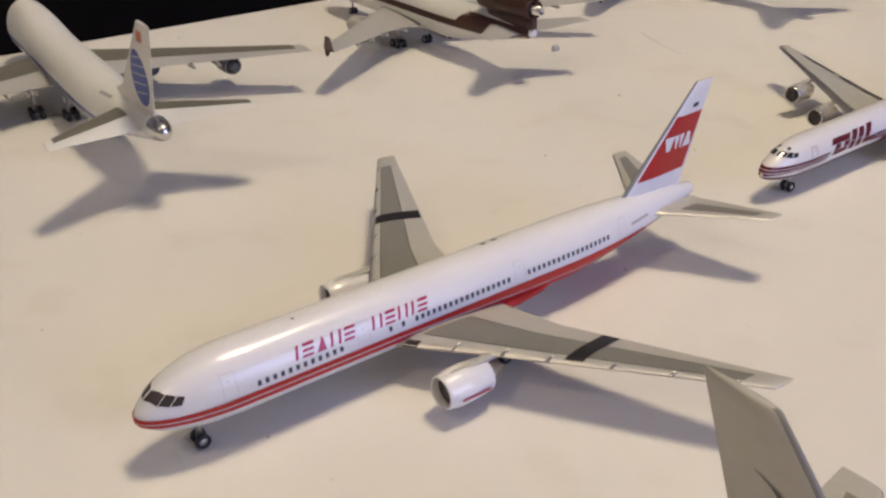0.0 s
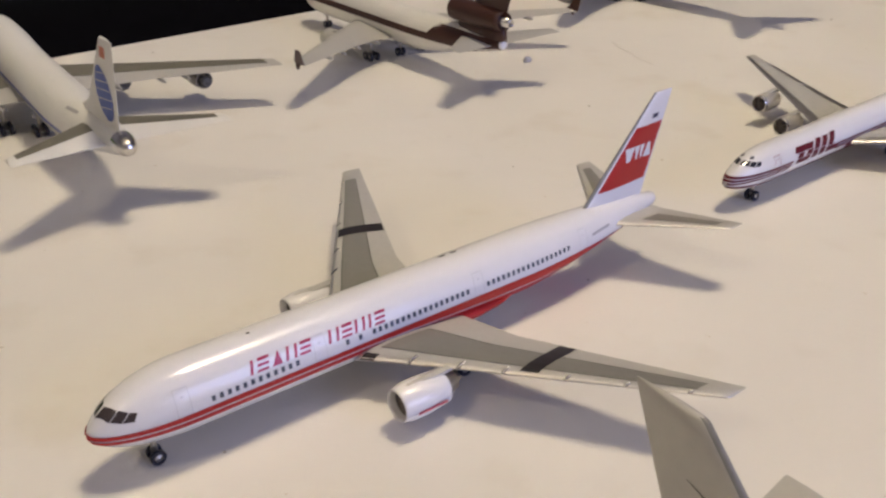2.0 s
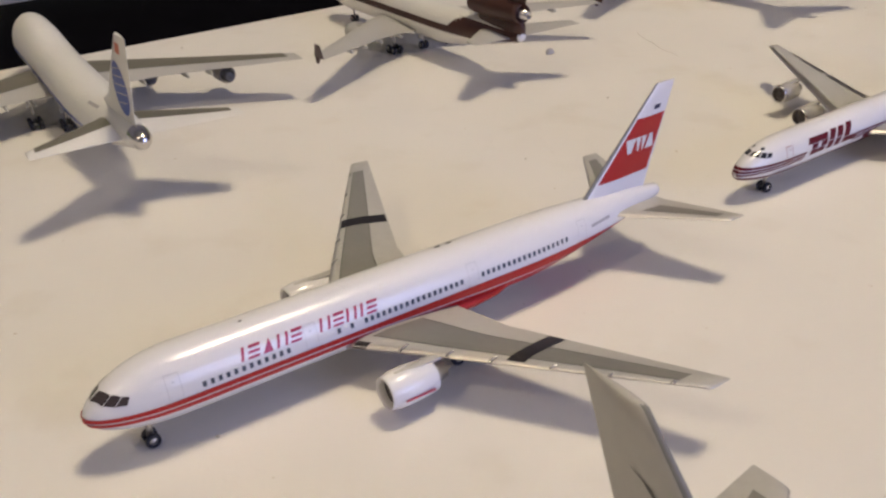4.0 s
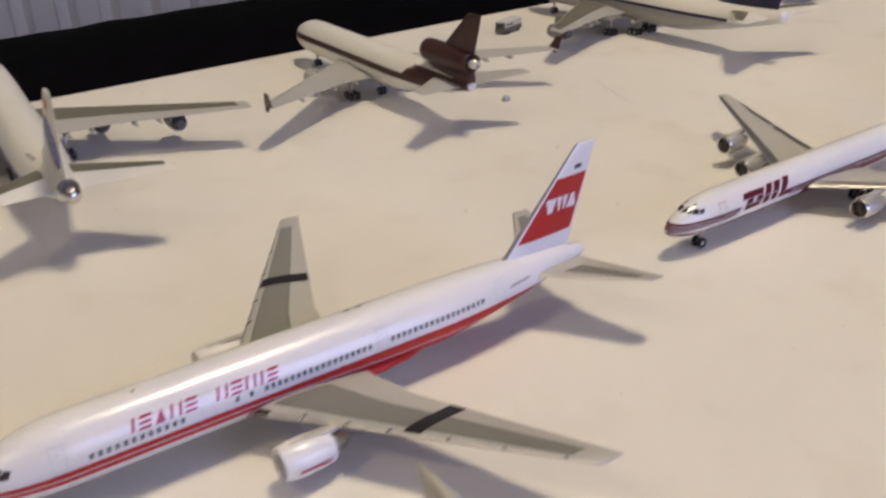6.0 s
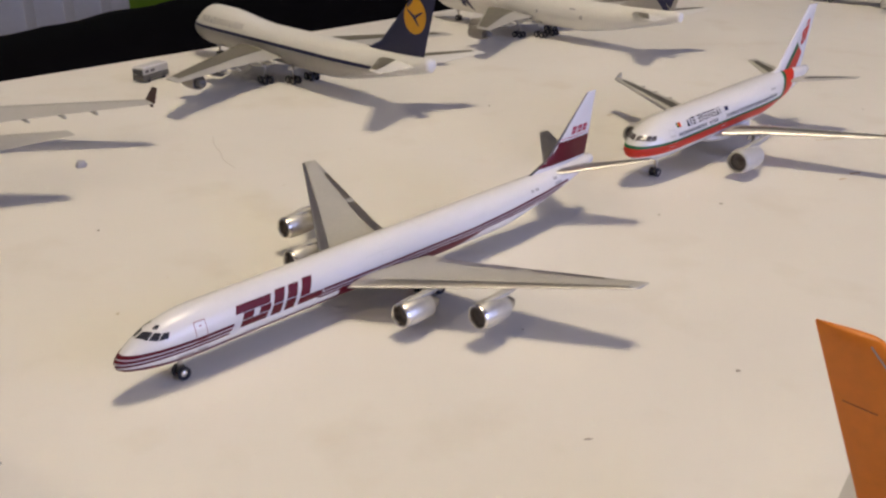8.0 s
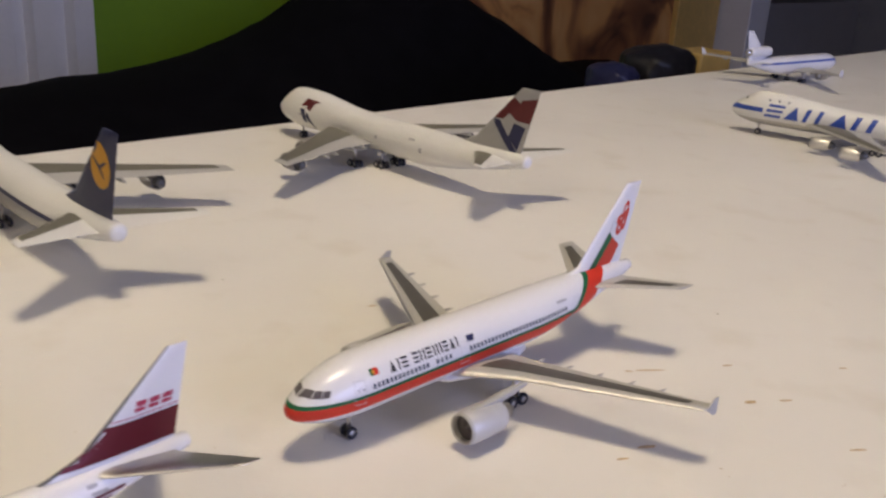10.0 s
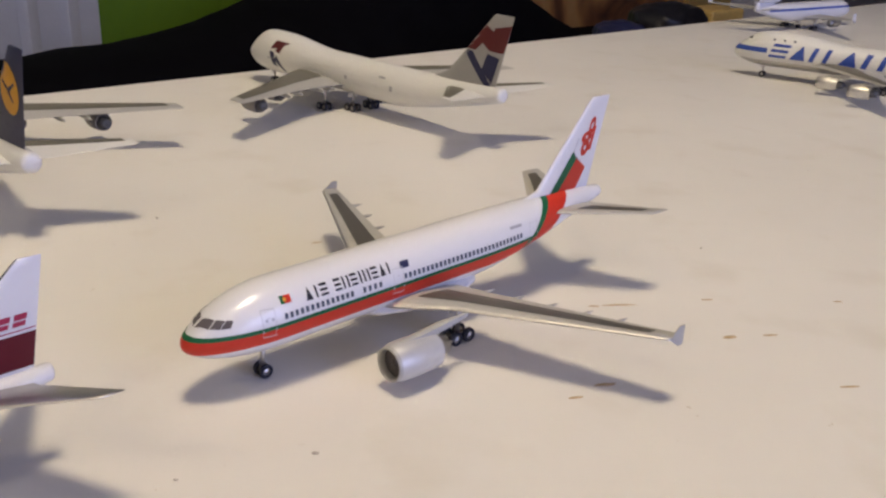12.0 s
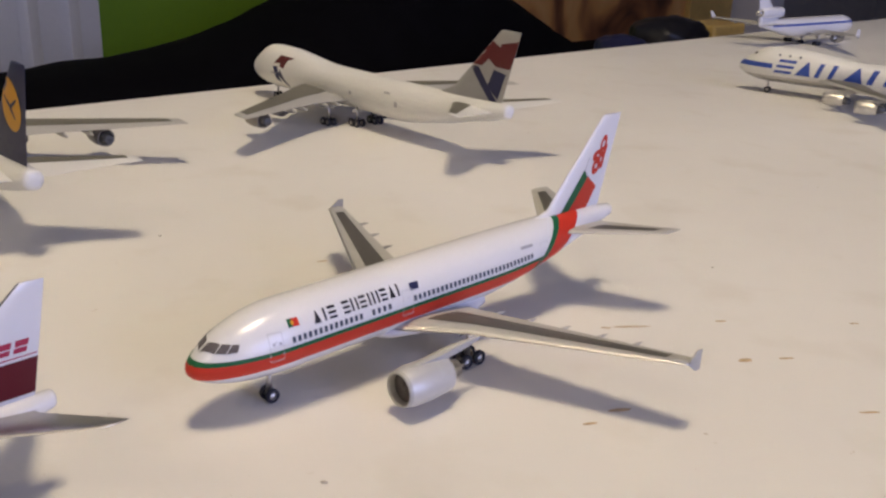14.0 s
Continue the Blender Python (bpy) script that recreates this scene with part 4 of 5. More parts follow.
# short wide twinjet, white with green and red cheat line
def green_red_twin():
    r = root_at("model_airliner", 10.353, 15.025, 218.0, "white die-cast twinjet airliner with red and green stripe", "airliners in the front row")
    b = Body(46.0, 2.82, 2.80, 2.75, 5.12, 4.6, 7.4, 18.0, 8.05, 0.6, rise=0.034, fat=0.72)
    sharp(part("fuselage", b.mesh(), WHITE, r, "glossy white fuselage"), 60)
    bm = bmesh.new()
    turned(bm, [(-0.07, 0.02), (-0.06, 0.16), (0.0, 0.30), (0.06, 0.46)], 0.0, 0, 4.6, 20, caps=(True, False))
    part("nose_cap", bm, TRED, r)
    rz = lambda s: 0.030 * s  # noqa: E731
    print_part("green_stripe", r, GREEN, band(b, 0.03, 35.0, lambda s: 5.0 + rz(s), lambda s: 5.32 + rz(s), 110))
    print_part("red_stripe", r, TRED, band(b, 0.03, 36.4, lambda s: 3.95 + rz(s), lambda s: 5.0 + rz(s), 110), "broad red stripe")

    def hoop(s0, s1, d, eps):
        def fill(bm):
            rows = []
            for i in range(31):
                a = -32 + 244 * i / 30
                sl = 2.7 * math.sin(radians(max(-30, min(210, a))))
                rows.append([b.round(s0 + (s1 - s0) * j / 6 + sl, a, eps) for j in range(7)])
            loft(bm, rows, closed=False)
        return fill

    print_part("tail_hoop_green", r, GREEN, hoop(34.2, 35.1, 0, EPS * 1.2), "green hoop round the tail")
    print_part("tail_hoop_red", r, TRED, hoop(35.1, 38.0, 0, EPS * 1.2), "red hoop round the tail")
    print_part("window_strip", r, WIN, window_row(b, [(7.0, 13.0, 14), (14.2, 15.8, 4), (18.4, 32.3, 30)], 5.80, 0.27, 0.42, 0.030))
    print_parts("door_outline", r, FAINT, doors(b, (5.6, 17.7, 34.2), 4.55, 6.6, 0.06, 0.03, 1.1))
    print_parts("title_block", r, BLACK, blocks(b, 8.9, 10.95, 6.35, 7.15, "tis", 0.2, 0.17, 0.0, rise=0.03) + blocks(b, 11.6, 17.0, 6.35, 7.15, "spsipsti", 0.18, 0.17, 0.0, rise=0.03))
    print_part("flag_green", r, GREEN, both(lambda bm, sd: sheet(bm, b.skin(sd), [(6.8, 6.85), (7.15, 6.85), (7.15, 7.35), (6.8, 7.35)], 2, 3, EPS)))
    print_part("flag_red", r, TRED, both(lambda bm, sd: sheet(bm, b.skin(sd), [(7.15, 6.85), (7.7, 6.85), (7.7, 7.35), (7.15, 7.35)], 2, 3, EPS)))
    print_part("flag_badge", r, YELLOW, both(lambda bm, sd: disc(bm, b.skin(sd), 7.15, 7.1, 0.13, 0.13, EPS * 1.6, 12)))
    print_part("flag_blue", r, NAVY, both(lambda bm, sd: sheet(bm, b.skin(sd), [(18.0, 7.0), (18.9, 7.0), (19.0, 7.5), (18.1, 7.5)], 3, 3, EPS)))
    print_parts("cockpit_pane", r, PALEGLASS, glazing(b, [[(0.95, 86), (1.5, 48), (2.1, 60), (1.65, 86)], [(1.56, 46.5), (2.12, 34), (2.65, 46), (2.16, 58)], [(2.18, 33), (2.85, 27), (3.15, 39), (2.72, 45)]]))
    print_part("belly_fairing", r, WHITE, lambda bm: loft(bm, [[P(s, 2.9 * k * math.cos(t), 3.35 + 0.95 * k * math.sin(t)) for t in [2 * math.pi * i / 28 for i in range(28)]] for s, k in ((15.2, 0.25), (16.5, 0.75), (19, 0.98), (22, 1.0), (25, 0.95), (27.5, 0.6), (28.8, 0.1))], caps=(True, True)))
    ws = wings(r, [(0.8, 16.0, 9.0, 3.7, 1.0), (2.8, 17.3, 7.5, 3.8, 0.9), (7.0, 20.0, 5.2, 4.35, 0.62), (22.0, 27.5, 1.8, 5.45, 0.24)], GREYW, PANEL_D, EDGE, (0.15, 0.93), (0.24, 0.68), label="silver grey wing with dark brown-grey panel")
    for bl, w in ws:
        sd = bl.side
        for y in (5.4, 8.4, 11.4, 14.4, 17.2):
            _, le, ch, z, th = bl.sec(y)
            bm = bmesh.new()
            loft(bm, [[P(le + ch * 0.6 + q, sd * (y + 0.17 * k * math.cos(t)), z - 0.1 + 0.2 * k * math.sin(t)) for t in [2 * math.pi * i / 10 for i in range(10)]] for q, k in ((-0.6, 0.2), (0, 0.9), (ch * 0.3, 1.0), (ch * 0.42 + 0.5, 0.7), (ch * 0.42 + 1.1, 0.1))], caps=(True, True))
            part("flap_track_fairing", bm, GREYW, w)
        bm = bmesh.new()
        y, le, ch, z, th = bl.st[-1]
        for up in (1, -1):
            loft(bm, [[P(a, sd * (y + 0.02 + e), c) for a, c in ((le + 0.2, z), (le + 1.35, z + up * 0.85), (le + 1.95, z + up * 0.8), (le + 1.9, z))] for e in (0, 0.10)], caps=(True, True))
        part("wing_tip_fence", bm, GREYW, w, "small pale grey wing tip fence", smooth=False)
    tailplane(r, [(0.8, 36.9, 6.8, 7.5, 0.55), (1.6, 37.7, 6.1, 7.55, 0.45), (8.4, 43.9, 2.5, 8.2, 0.2)], GREYW, PANEL_D, GREYW)
    fb, fo = make_fin(r, 8.0, 35.4, 8.7, 17.75, 43.8, 2.75, WHITE, None, th=0.8, fillet=4.2)
    for sg in (1, -1):
        fn = fb.skin(sg)
        le = lambda z: fb.sec(z)[1]  # noqa: E731
        ch = lambda z: fb.sec(z)[2]  # noqa: E731
        bm = bmesh.new()
        sheet(bm, fn, [(37.9, 8.5), (39.1, 8.5), (42.1, 12.1), (41.4, 12.8)], 3, 12, EPS)
        part("fin_stripe", bm, GREEN, fo, "green slanting fin stripe")
        bm = bmesh.new()
        sheet(bm, fn, [(39.1, 8.5), (42.0, 8.4), (43.6, 10.9), (42.1, 12.1)], 5, 12, EPS)
        part("fin_stripe", bm, TRED, fo, "red slanting fin stripe")
        bm = bmesh.new()
        disc(bm, fn, 43.2, 12.95, 0.60, 0.85, EPS, 20, -0.45, 0.30)
        disc(bm, fn, 43.35, 14.0, 0.85, 0.55, EPS * 1.1, 20, 0.3, 0.22)
        disc(bm, fn, 44.1, 15.05, 0.48, 0.9, EPS * 1.2, 20, -0.35, 0.40)
        sheet(bm, fn, [(43.7, 12.6), (44.2, 12.6), (44.85, 14.9), (44.45, 15.0)], 2, 5, EPS * 1.2)
        part("fin_mark", bm, TRED, fo, "red looped mark")
        bm = bmesh.new()
        for q in ([(42.0, 12.1), (42.8, 11.4), (42.85, 11.48), (42.05, 12.2)], [(41.85, 12.1), (42.0, 12.05), (41.6, 12.8), (41.5, 12.8)], [(41.45, 12.8), (41.5, 12.65), (42.1, 14.0), (42.02, 14.0)], [(42.0, 14.0), (42.08, 13.92), (42.6, 13.4), (42.6, 13.5)]):
            sheet(bm, fn, q, 3, 2, EPS)
        part("fin_arrow", bm, LINE, fo)
    for sg in (1, -1):
        engine(r, 12.4, sg * 8.05, 2.40, 1.48, 6.3, mat("silver_grey_cowl", (0.60, 0.59, 0.58), 0.42, 0.25, vary=0.05), GREYW, 4.5, label="silver grey jet engine")
        gear(r, "main_gear", 22.6, sg * 4.8, 3.5, BOGIE)
    gear(r, "nose_gear", 6.5, 0, 2.9, PAIR, 0.56, 0.42)
    small_marks(b, r, ((31.0, 7.55, 1.6, 0.22), (3.4, 3.5, 2.4, 0.06), (5.3, 5.9, 0.2, 0.2), (5.8, 5.9, 0.2, 0.2)))
    return r


# wide four-engined jet with an upper deck
def jumbo(x, y, heading, label, skin=CREAM, fin_paint=CREAM, decorate=None, wingm=GREYW, cowl=COWLG, fin_top=19.8):
    r = root_at("model_airliner", x, y, heading, label, "airliners in the back rows")
    b = Body(68.2, 3.25, 3.25, 3.3, 5.90, 5.45, 8.5, 23.0, 8.3, 1.1, hump=(1.35, 0.5, 6.5, 12.0, 27.0))
    sharp(part("fuselage", b.mesh(), skin, r), 60)
    ws = wings(r, [(1.0, 17.2, 16.2, 4.3, 1.5), (3.2, 19.0, 14.2, 4.4, 1.3), (12.0, 26.3, 9.3, 5.0, 0.8), (29.1, 40.2, 3.6, 6.0, 0.28)], wingm, OLIVE, GREYW, (0.12, 0.955), (0.07, 0.60), label="light grey wing with a dark olive panel")
    tailplane(r, [(1.0, 57.2, 9.0, 7.9, 0.8), (2.0, 58.2, 8.0, 8.0, 0.7), (11.0, 66.8, 2.5, 9.0, 0.22)], CREAM, OLIVE, GREYW, (0.02, 0.93, 0.04, 0.50))
    fb, fo = make_fin(r, 8.8, 55.0, 11.6, fin_top, 65.8, 3.9, fin_paint, None, th=1.0, fillet=2.2)
    for sg in (1, -1):
        engine(r, 22.5, sg * 11.7, 2.5, 1.30, 5.8, cowl, DULL, 4.9, core=PANEL_D)
        engine(r, 31.0, sg * 20.8, 3.2, 1.30, 5.8, cowl, DULL, 5.5, core=PANEL_D)
        gear(r, "main_gear", 31.5, sg * 5.6, 3.9, BOGIE, 0.68)
        gear(r, "main_gear", 34.8, sg * 2.0, 3.4, BOGIE, 0.68)
        for q in (6.0, 9.0, 14.5, 17.5):
            _, le, ch, z, th = ws[0][0].sec(q)
            bm = bmesh.new()
            loft(bm, [[P(le + ch * 0.62 + a, sg * (q + 0.3 * k * math.cos(t)), z - 0.45 + 0.42 * k * math.sin(t)) for t in [2 * math.pi * i / 10 for i in range(10)]] for a, k in ((-0.8, 0.2), (0, 0.9), (ch * 0.25, 1.0), (ch * 0.42, 0.6), (ch * 0.46 + 0.5, 0.1))], caps=(True, True))
            part("flap_track_fairing", bm, GREYW, ws[0 if sg == 1 else 1][1])
    gear(r, "nose_gear", 7.2, 0, 2.8, PAIR, 0.68)
    print_parts("cockpit_pane", r, GLASS, glazing(b, [[(3.1, 74), (3.35, 66), (3.8, 70), (3.6, 78)], [(3.4, 64), (3.8, 55), (4.3, 60), (3.85, 68)]]))
    if decorate:
        decorate(r, b, fb, fo, ws)
    return r


def navy_deco(r, b, fb, fo, ws):
    print_part("cheat_line", r, NAVY, band(b, 0.1, 58.0, lambda s: 6.2, lambda s: 6.8, 60), "dark blue window stripe")
    print_part("belly_paint", r, mat("grey_belly", (0.36, 0.35, 0.33), 0.4), band(b, 0.12, 62.0, lambda s: 1.9, lambda s: 6.15, 60, EPS * 0.6, 10), "grey lower fuselage")
    print_parts("title_block", r, LINE, blocks(b, 6.5, 20.5, 7.6, 8.6, "ipstsipsptispi", 0.3, 0.24, 0.0))
    for sg in (1, -1):
        fn = fb.skin(sg)
        bm = bmesh.new()
        disc(bm, fn, 65.0, 15.4, 2.35, 2.75, EPS * 1.5, 32)
        part("fin_disc", bm, YELLOW, fo, "yellow disc on the fin")
        bm = bmesh.new()
        sheet(bm, fn, [(63.3, 16.1), (65.0, 14.9), (65.3, 15.3), (63.5, 16.3)], 4, 2, EPS * 2.4)
        sheet(bm, fn, [(65.0, 14.9), (66.6, 15.9), (66.6, 16.2), (65.1, 15.5)], 4, 2, EPS * 2.4)
        sheet(bm, fn, [(64.7, 15.0), (65.2, 15.2), (65.9, 14.0), (65.7, 13.95)], 4, 2, EPS * 2.4)
        part("fin_mark", bm, NAVY, fo, "plain dark shape on the disc")


def redblue_deco(r, b, fb, fo, ws):
    for sg in (1, -1):
        fn = fb.skin(sg)
        bm = bmesh.new()
        sheet(bm, fn, [(60.2, 14.35), (62.6, 14.35), (66.0, 17.4), (64.5, 18.2)], 6, 8, EPS)
        sheet(bm, fn, [(63.5, 15.8), (65.4, 14.5), (67.5, 16.5), (66.0, 17.5)], 6, 6, EPS * 1.5)
        sheet(bm, fn, [(65.4, 14.5), (68.0, 14.4), (69.6, 18.6), (66.2, 17.9)], 6, 8, EPS * 1.2)
        part("fin_mark", bm, MKRED, fo, "angular red shape on the fin")
        bm = bmesh.new()
        sheet(bm, fn, [(64.4, 9.3), (65.9, 9.3), (62.0, 14.1), (60.2, 14.1)], 5, 9, EPS)
        sheet(bm, fn, [(63.9, 11.6), (65.9, 9.7), (67.3, 13.6), (65.0, 14.1)], 5, 8, EPS * 1.3)
        part("fin_mark", bm, NAVY, fo, "angular dark blue shape on the fin")

    def nose_red(bm, sd):
        fn = b.skin(sd)
        sheet(bm, fn, [(10.6, 7.5), (12.4, 7.7), (16.4, 9.0), (12.0, 9.1)], 6, 4, EPS)
        sheet(bm, fn, [(12.4, 7.2), (13.8, 6.9), (14.8, 8.5), (13.2, 8.6)], 4, 4, EPS * 1.2)

    def nose_blue(bm, sd):
        fn = b.skin(sd)
        sheet(bm, fn, [(11.4, 4.6), (12.8, 4.2), (11.9, 7.0), (10.4, 7.0)], 4, 6, EPS)
        sheet(bm, fn, [(12.2, 5.6), (14.6, 3.6), (15.2, 3.7), (12.8, 6.6)], 4, 6, EPS * 1.2)
    print_part("nose_mark", r, MKRED, both(nose_red), "angular red shape behind the nose")
    print_part("nose_mark", r, NAVY, both(nose_blue), "angular dark blue shape behind the nose")
    small_marks(b, r, ((9.8, 5.6, 2.0, 0.3), (34.0, 5.6, 0.6, 0.6), (43.0, 7.2, 1.6, 0.3), (46.0, 5.5, 0.7, 0.8)))


def globe_deco(r, b, fb, fo, ws):
    print_part("cheat_line", r, BLUE, band(b, 0.1, 64.0, lambda s: 5.35, lambda s: 5.85, 60), "blue window stripe")
    print_part("belly_paint", r, mat("silver_grey_belly", (0.40, 0.39, 0.37), 0.35, 0.3), band(b, 0.12, 60.0, lambda s: 1.9, lambda s: 5.3, 60, EPS * 0.6, 10), "silver grey lower fuselage")
    for sg in (1, -1):
        fn = fb.skin(sg)
        bm = bmesh.new()
        disc(bm, fn, 64.5, 12.9, 2.3, 3.0, EPS * 1.3, 32)
        part("fin_globe", bm, BLUE, fo, "blue round emblem on the fin")
        bm = bmesh.new()
        for dz, w in ((1.9, 1.5), (1.0, 2.0), (0.1, 2.15), (-0.9, 2.0), (-1.9, 1.5)):
            sheet(bm, fn, [(64.5 - w, 12.9 + dz), (64.5 + w, 12.9 + dz + 0.5), (64.5 + w, 12.9 + dz + 0.62), (64.5 - w, 12.9 + dz + 0.12)], 8, 1, EPS * 2.2)
        part("globe_line", bm, WHITE, fo)
        bm = bmesh.new()
        sheet(bm, fn, [(65.6, 17.0), (67.1, 17.0), (67.5, 18.2), (66.0, 18.2)], 3, 2, EPS)
        part("flag_print", bm, FAINTRED, fo)
    bm = bmesh.new()
    turned(bm, [(0, 1.24), (0.8, 1.20), (1.6, 1.05), (2.2, 0.80), (2.6, 0.45)], 67.0, 0, 8.30, 24, caps=(False, True))
    part("tail_cone", bm, SILVER, r, "bare metal tail cone")
    print_part("registration_bar", r, LINE, both(lambda bm, sd: sheet(bm, b.skin(sd), [(52.5, 8.4), (56.0, 8.6), (56.0, 8.85), (52.5, 8.65)], 4, 1, EPS)))


def blue_titles_deco(r, b, fb, fo, ws):
    print_part("nose_line", r, BLUE, band(b, 0.1, 8.4, lambda s: 5.9, lambda s: 6.95, 30), "blue stripe along the nose")
    print_parts("title_block", r, BLUE, blocks(b, 8.8, 21.4, 5.1, 8.1, "stp", 0.6, 1.0, 1.0) + blocks(b, 23.4, 33.0, 5.1, 8.1, "tp", 0.6, 1.2, 1.0))
    print_part("upper_window_strip", r, WIN, window_row(b, [(9.5, 14.0, 3)], 8.9, 0.45, 0.4))
    print_part("belly_paint", r, mat("silver_belly", (0.5, 0.49, 0.47), 0.3, 0.6), band(b, 0.12, 60.0, lambda s: 1.9, lambda s: 4.2, 60, EPS * 0.6, 8), "silver lower fuselage")


def trijet(x, y, heading, label, skin, tailm, linem, line=(5.5, 6.5), brown=True):
    """Three-engined wide jet with winglets and an engine through the fin."""
    r = root_at("model_airliner", x, y, heading, label, "airliners in the back rows")
    b = Body(57.8, 3.0, 3.05, 3.0, 5.55, 5.0, 8.0, 20.0, 7.3, 0.7)
    sharp(part("fuselage", b.mesh(), skin, r), 60)
    print_part("cheat_line", r, linem, band(b, 0.1, 52.0, lambda s: line[0], lambda s: line[1], 60), "stripe along the fuselage")
    ws = wings(r, [(1.0, 19.0, 14.0, 3.7, 1.3), (3.0, 20.5, 12.3, 3.8, 1.2), (9.5, 27.0, 8.6, 4.6, 0.75), (25.4, 43.0, 3.0, 6.2, 0.28)], GREYW, None, GREYW, label="pale grey wing")
    for bl, w in ws:
        sd = bl.side
        yy, le, ch, z, th = bl.st[-1]
        bm = bmesh.new()
        loft(bm, [[P(a, sd * (yy + o + e), c) for a, o, c in ((le + 0.3, 0.05, z), (le + 1.9, 0.55, z + 2.1), (le + 3.1, 0.55, z + 2.1), (le + 3.0, 0.05, z))] for e in (0, 0.16)], caps=(True, True))
        part("winglet", bm, tailm, w, "upright coloured winglet", smooth=False)
        bm = bmesh.new()
        loft(bm, [[P(a, sd * (yy + o + e), c) for a, o, c in ((le + 0.6, 0.05, z), (le + 1.3, 0.3, z - 0.75), (le + 1.9, 0.3, z - 0.75), (le + 2.1, 0.05, z))] for e in (0, 0.16)], caps=(True, True))
        part("lower_winglet", bm, tailm if brown else GREYW, w, smooth=False)
        for q in (6.5, 11.5, 15.5, 19.0):
            _, le, ch, z, th = bl.sec(q)
            bm = bmesh.new()
            loft(bm, [[P(le + ch * 0.68 + a, sd * (q + 0.22 * k * math.cos(t)), z - 0.35 + 0.32 * k * math.sin(t)) for t in [2 * math.pi * i / 10 for i in range(10)]] for a, k in ((-0.8, 0.2), (0, 0.9), (ch * 0.25, 1.0), (ch * 0.40, 0.5))], caps=(True, True))
            part("flap_track_fairing", bm, GREYW, w)
    tailplane(r, [(1.0, 49.0, 7.5, 7.0, 0.6), (1.8, 50.0, 6.6, 7.05, 0.55), (9.0, 57.2, 2.4, 8.1, 0.2)], GREYW, None, GREYW)
    fb, fo = make_fin(r, 9.2, 47.5, 10.2, 17.4, 57.2, 3.2, tailm, None, th=0.9)
    bm = bmesh.new()
    turned(bm, [(0.25, 1.66), (0.05, 1.60), (0.0, 1.50), (0.2, 1.42), (0.9, 1.40), (1.0, 1.40)], 46.4, 0, 10.6)
    lip = part("tail_engine_lip", bm, SILVER if brown else WHITE, r)
    bm = bmesh.new()
    turned(bm, [(0.2, 1.66), (3.0, 1.72), (7.0, 1.70), (10.5, 1.52), (11.6, 1.35), (11.6, 1.18), (9.0, 1.15)], 46.4, 0, 10.6)
    te = part("tail_engine", bm, tailm, r, "engine tube through the fin")
    bm = bmesh.new()
    turned(bm, [(9.0, 1.2), (9.2, 0.9), (11.2, 0.85), (13.0, 0.55), (13.0, 0.4), (12.0, 0.3)], 46.4, 0, 10.6, 20, caps=(True, True))
    part("exhaust_nozzle", bm, SILVER, te, "bright metal exhaust nozzle")
    bm = bmesh.new()
    turned(bm, [(0.95, 1.41), (0.96, 0.3), (0.5, 0.05)], 46.4, 0, 10.6, 20, caps=(False, True))
    part("fan", bm, DARK, te)
    bm = bmesh.new()
    loft(bm, [[P(s, 0.9 * k * math.cos(t), 8.3 + 1.6 * math.sin(t)) for t in [2 * math.pi * i / 12 for i in range(12)]] for s, k in ((47.2, 0.2), (48.5, 0.8), (52, 1.0), (56, 0.9), (58.0, 0.6))], caps=(True, True))
    part("engine_saddle", bm, tailm, r)
    if brown:
        def tailpaint(bm, sd):
            fn = b.skin(sd)
            rows = []
            for i in range(25):
                s = 42.5 + 15.2 * i / 24
                zc, ht, hb, w2 = b.at(s)
                lo = max(5.5, zc - hb * 0.95)
                hi = min(zc + ht, 6.5 + (s - 42.5) * 0.9)
                rows.append([fn(s, lo + (hi - lo) * j / 6, EPS * 1.5) for j in range(7)])
            loft(bm, rows, closed=False)
        print_part("tail_paint", r, tailm, both(tailpaint), "brown painted tail")
    for sg in (1, -1):
        engine(r, 21.0, sg * 8.3, 2.5, 1.45, 6.0, GREYW if brown else DULL, SILVER, 4.5)
        gear(r, "main_gear", 30.2, sg * 5.2, 3.6, BOGIE, 0.68)
    gear(r, "main_gear", 30.9, 0, 2.8, PAIR, 0.68)
    gear(r, "nose_gear", 6.3, 0, 2.7, PAIR, 0.62)
    print_parts("cockpit_pane", r, GLASS, glazing(b, [[(1.5, 62), (2.1, 47), (2.8, 60), (2.3, 82)], [(2.2, 43), (2.8, 30), (3.4, 42), (2.9, 56)]]))
    return r


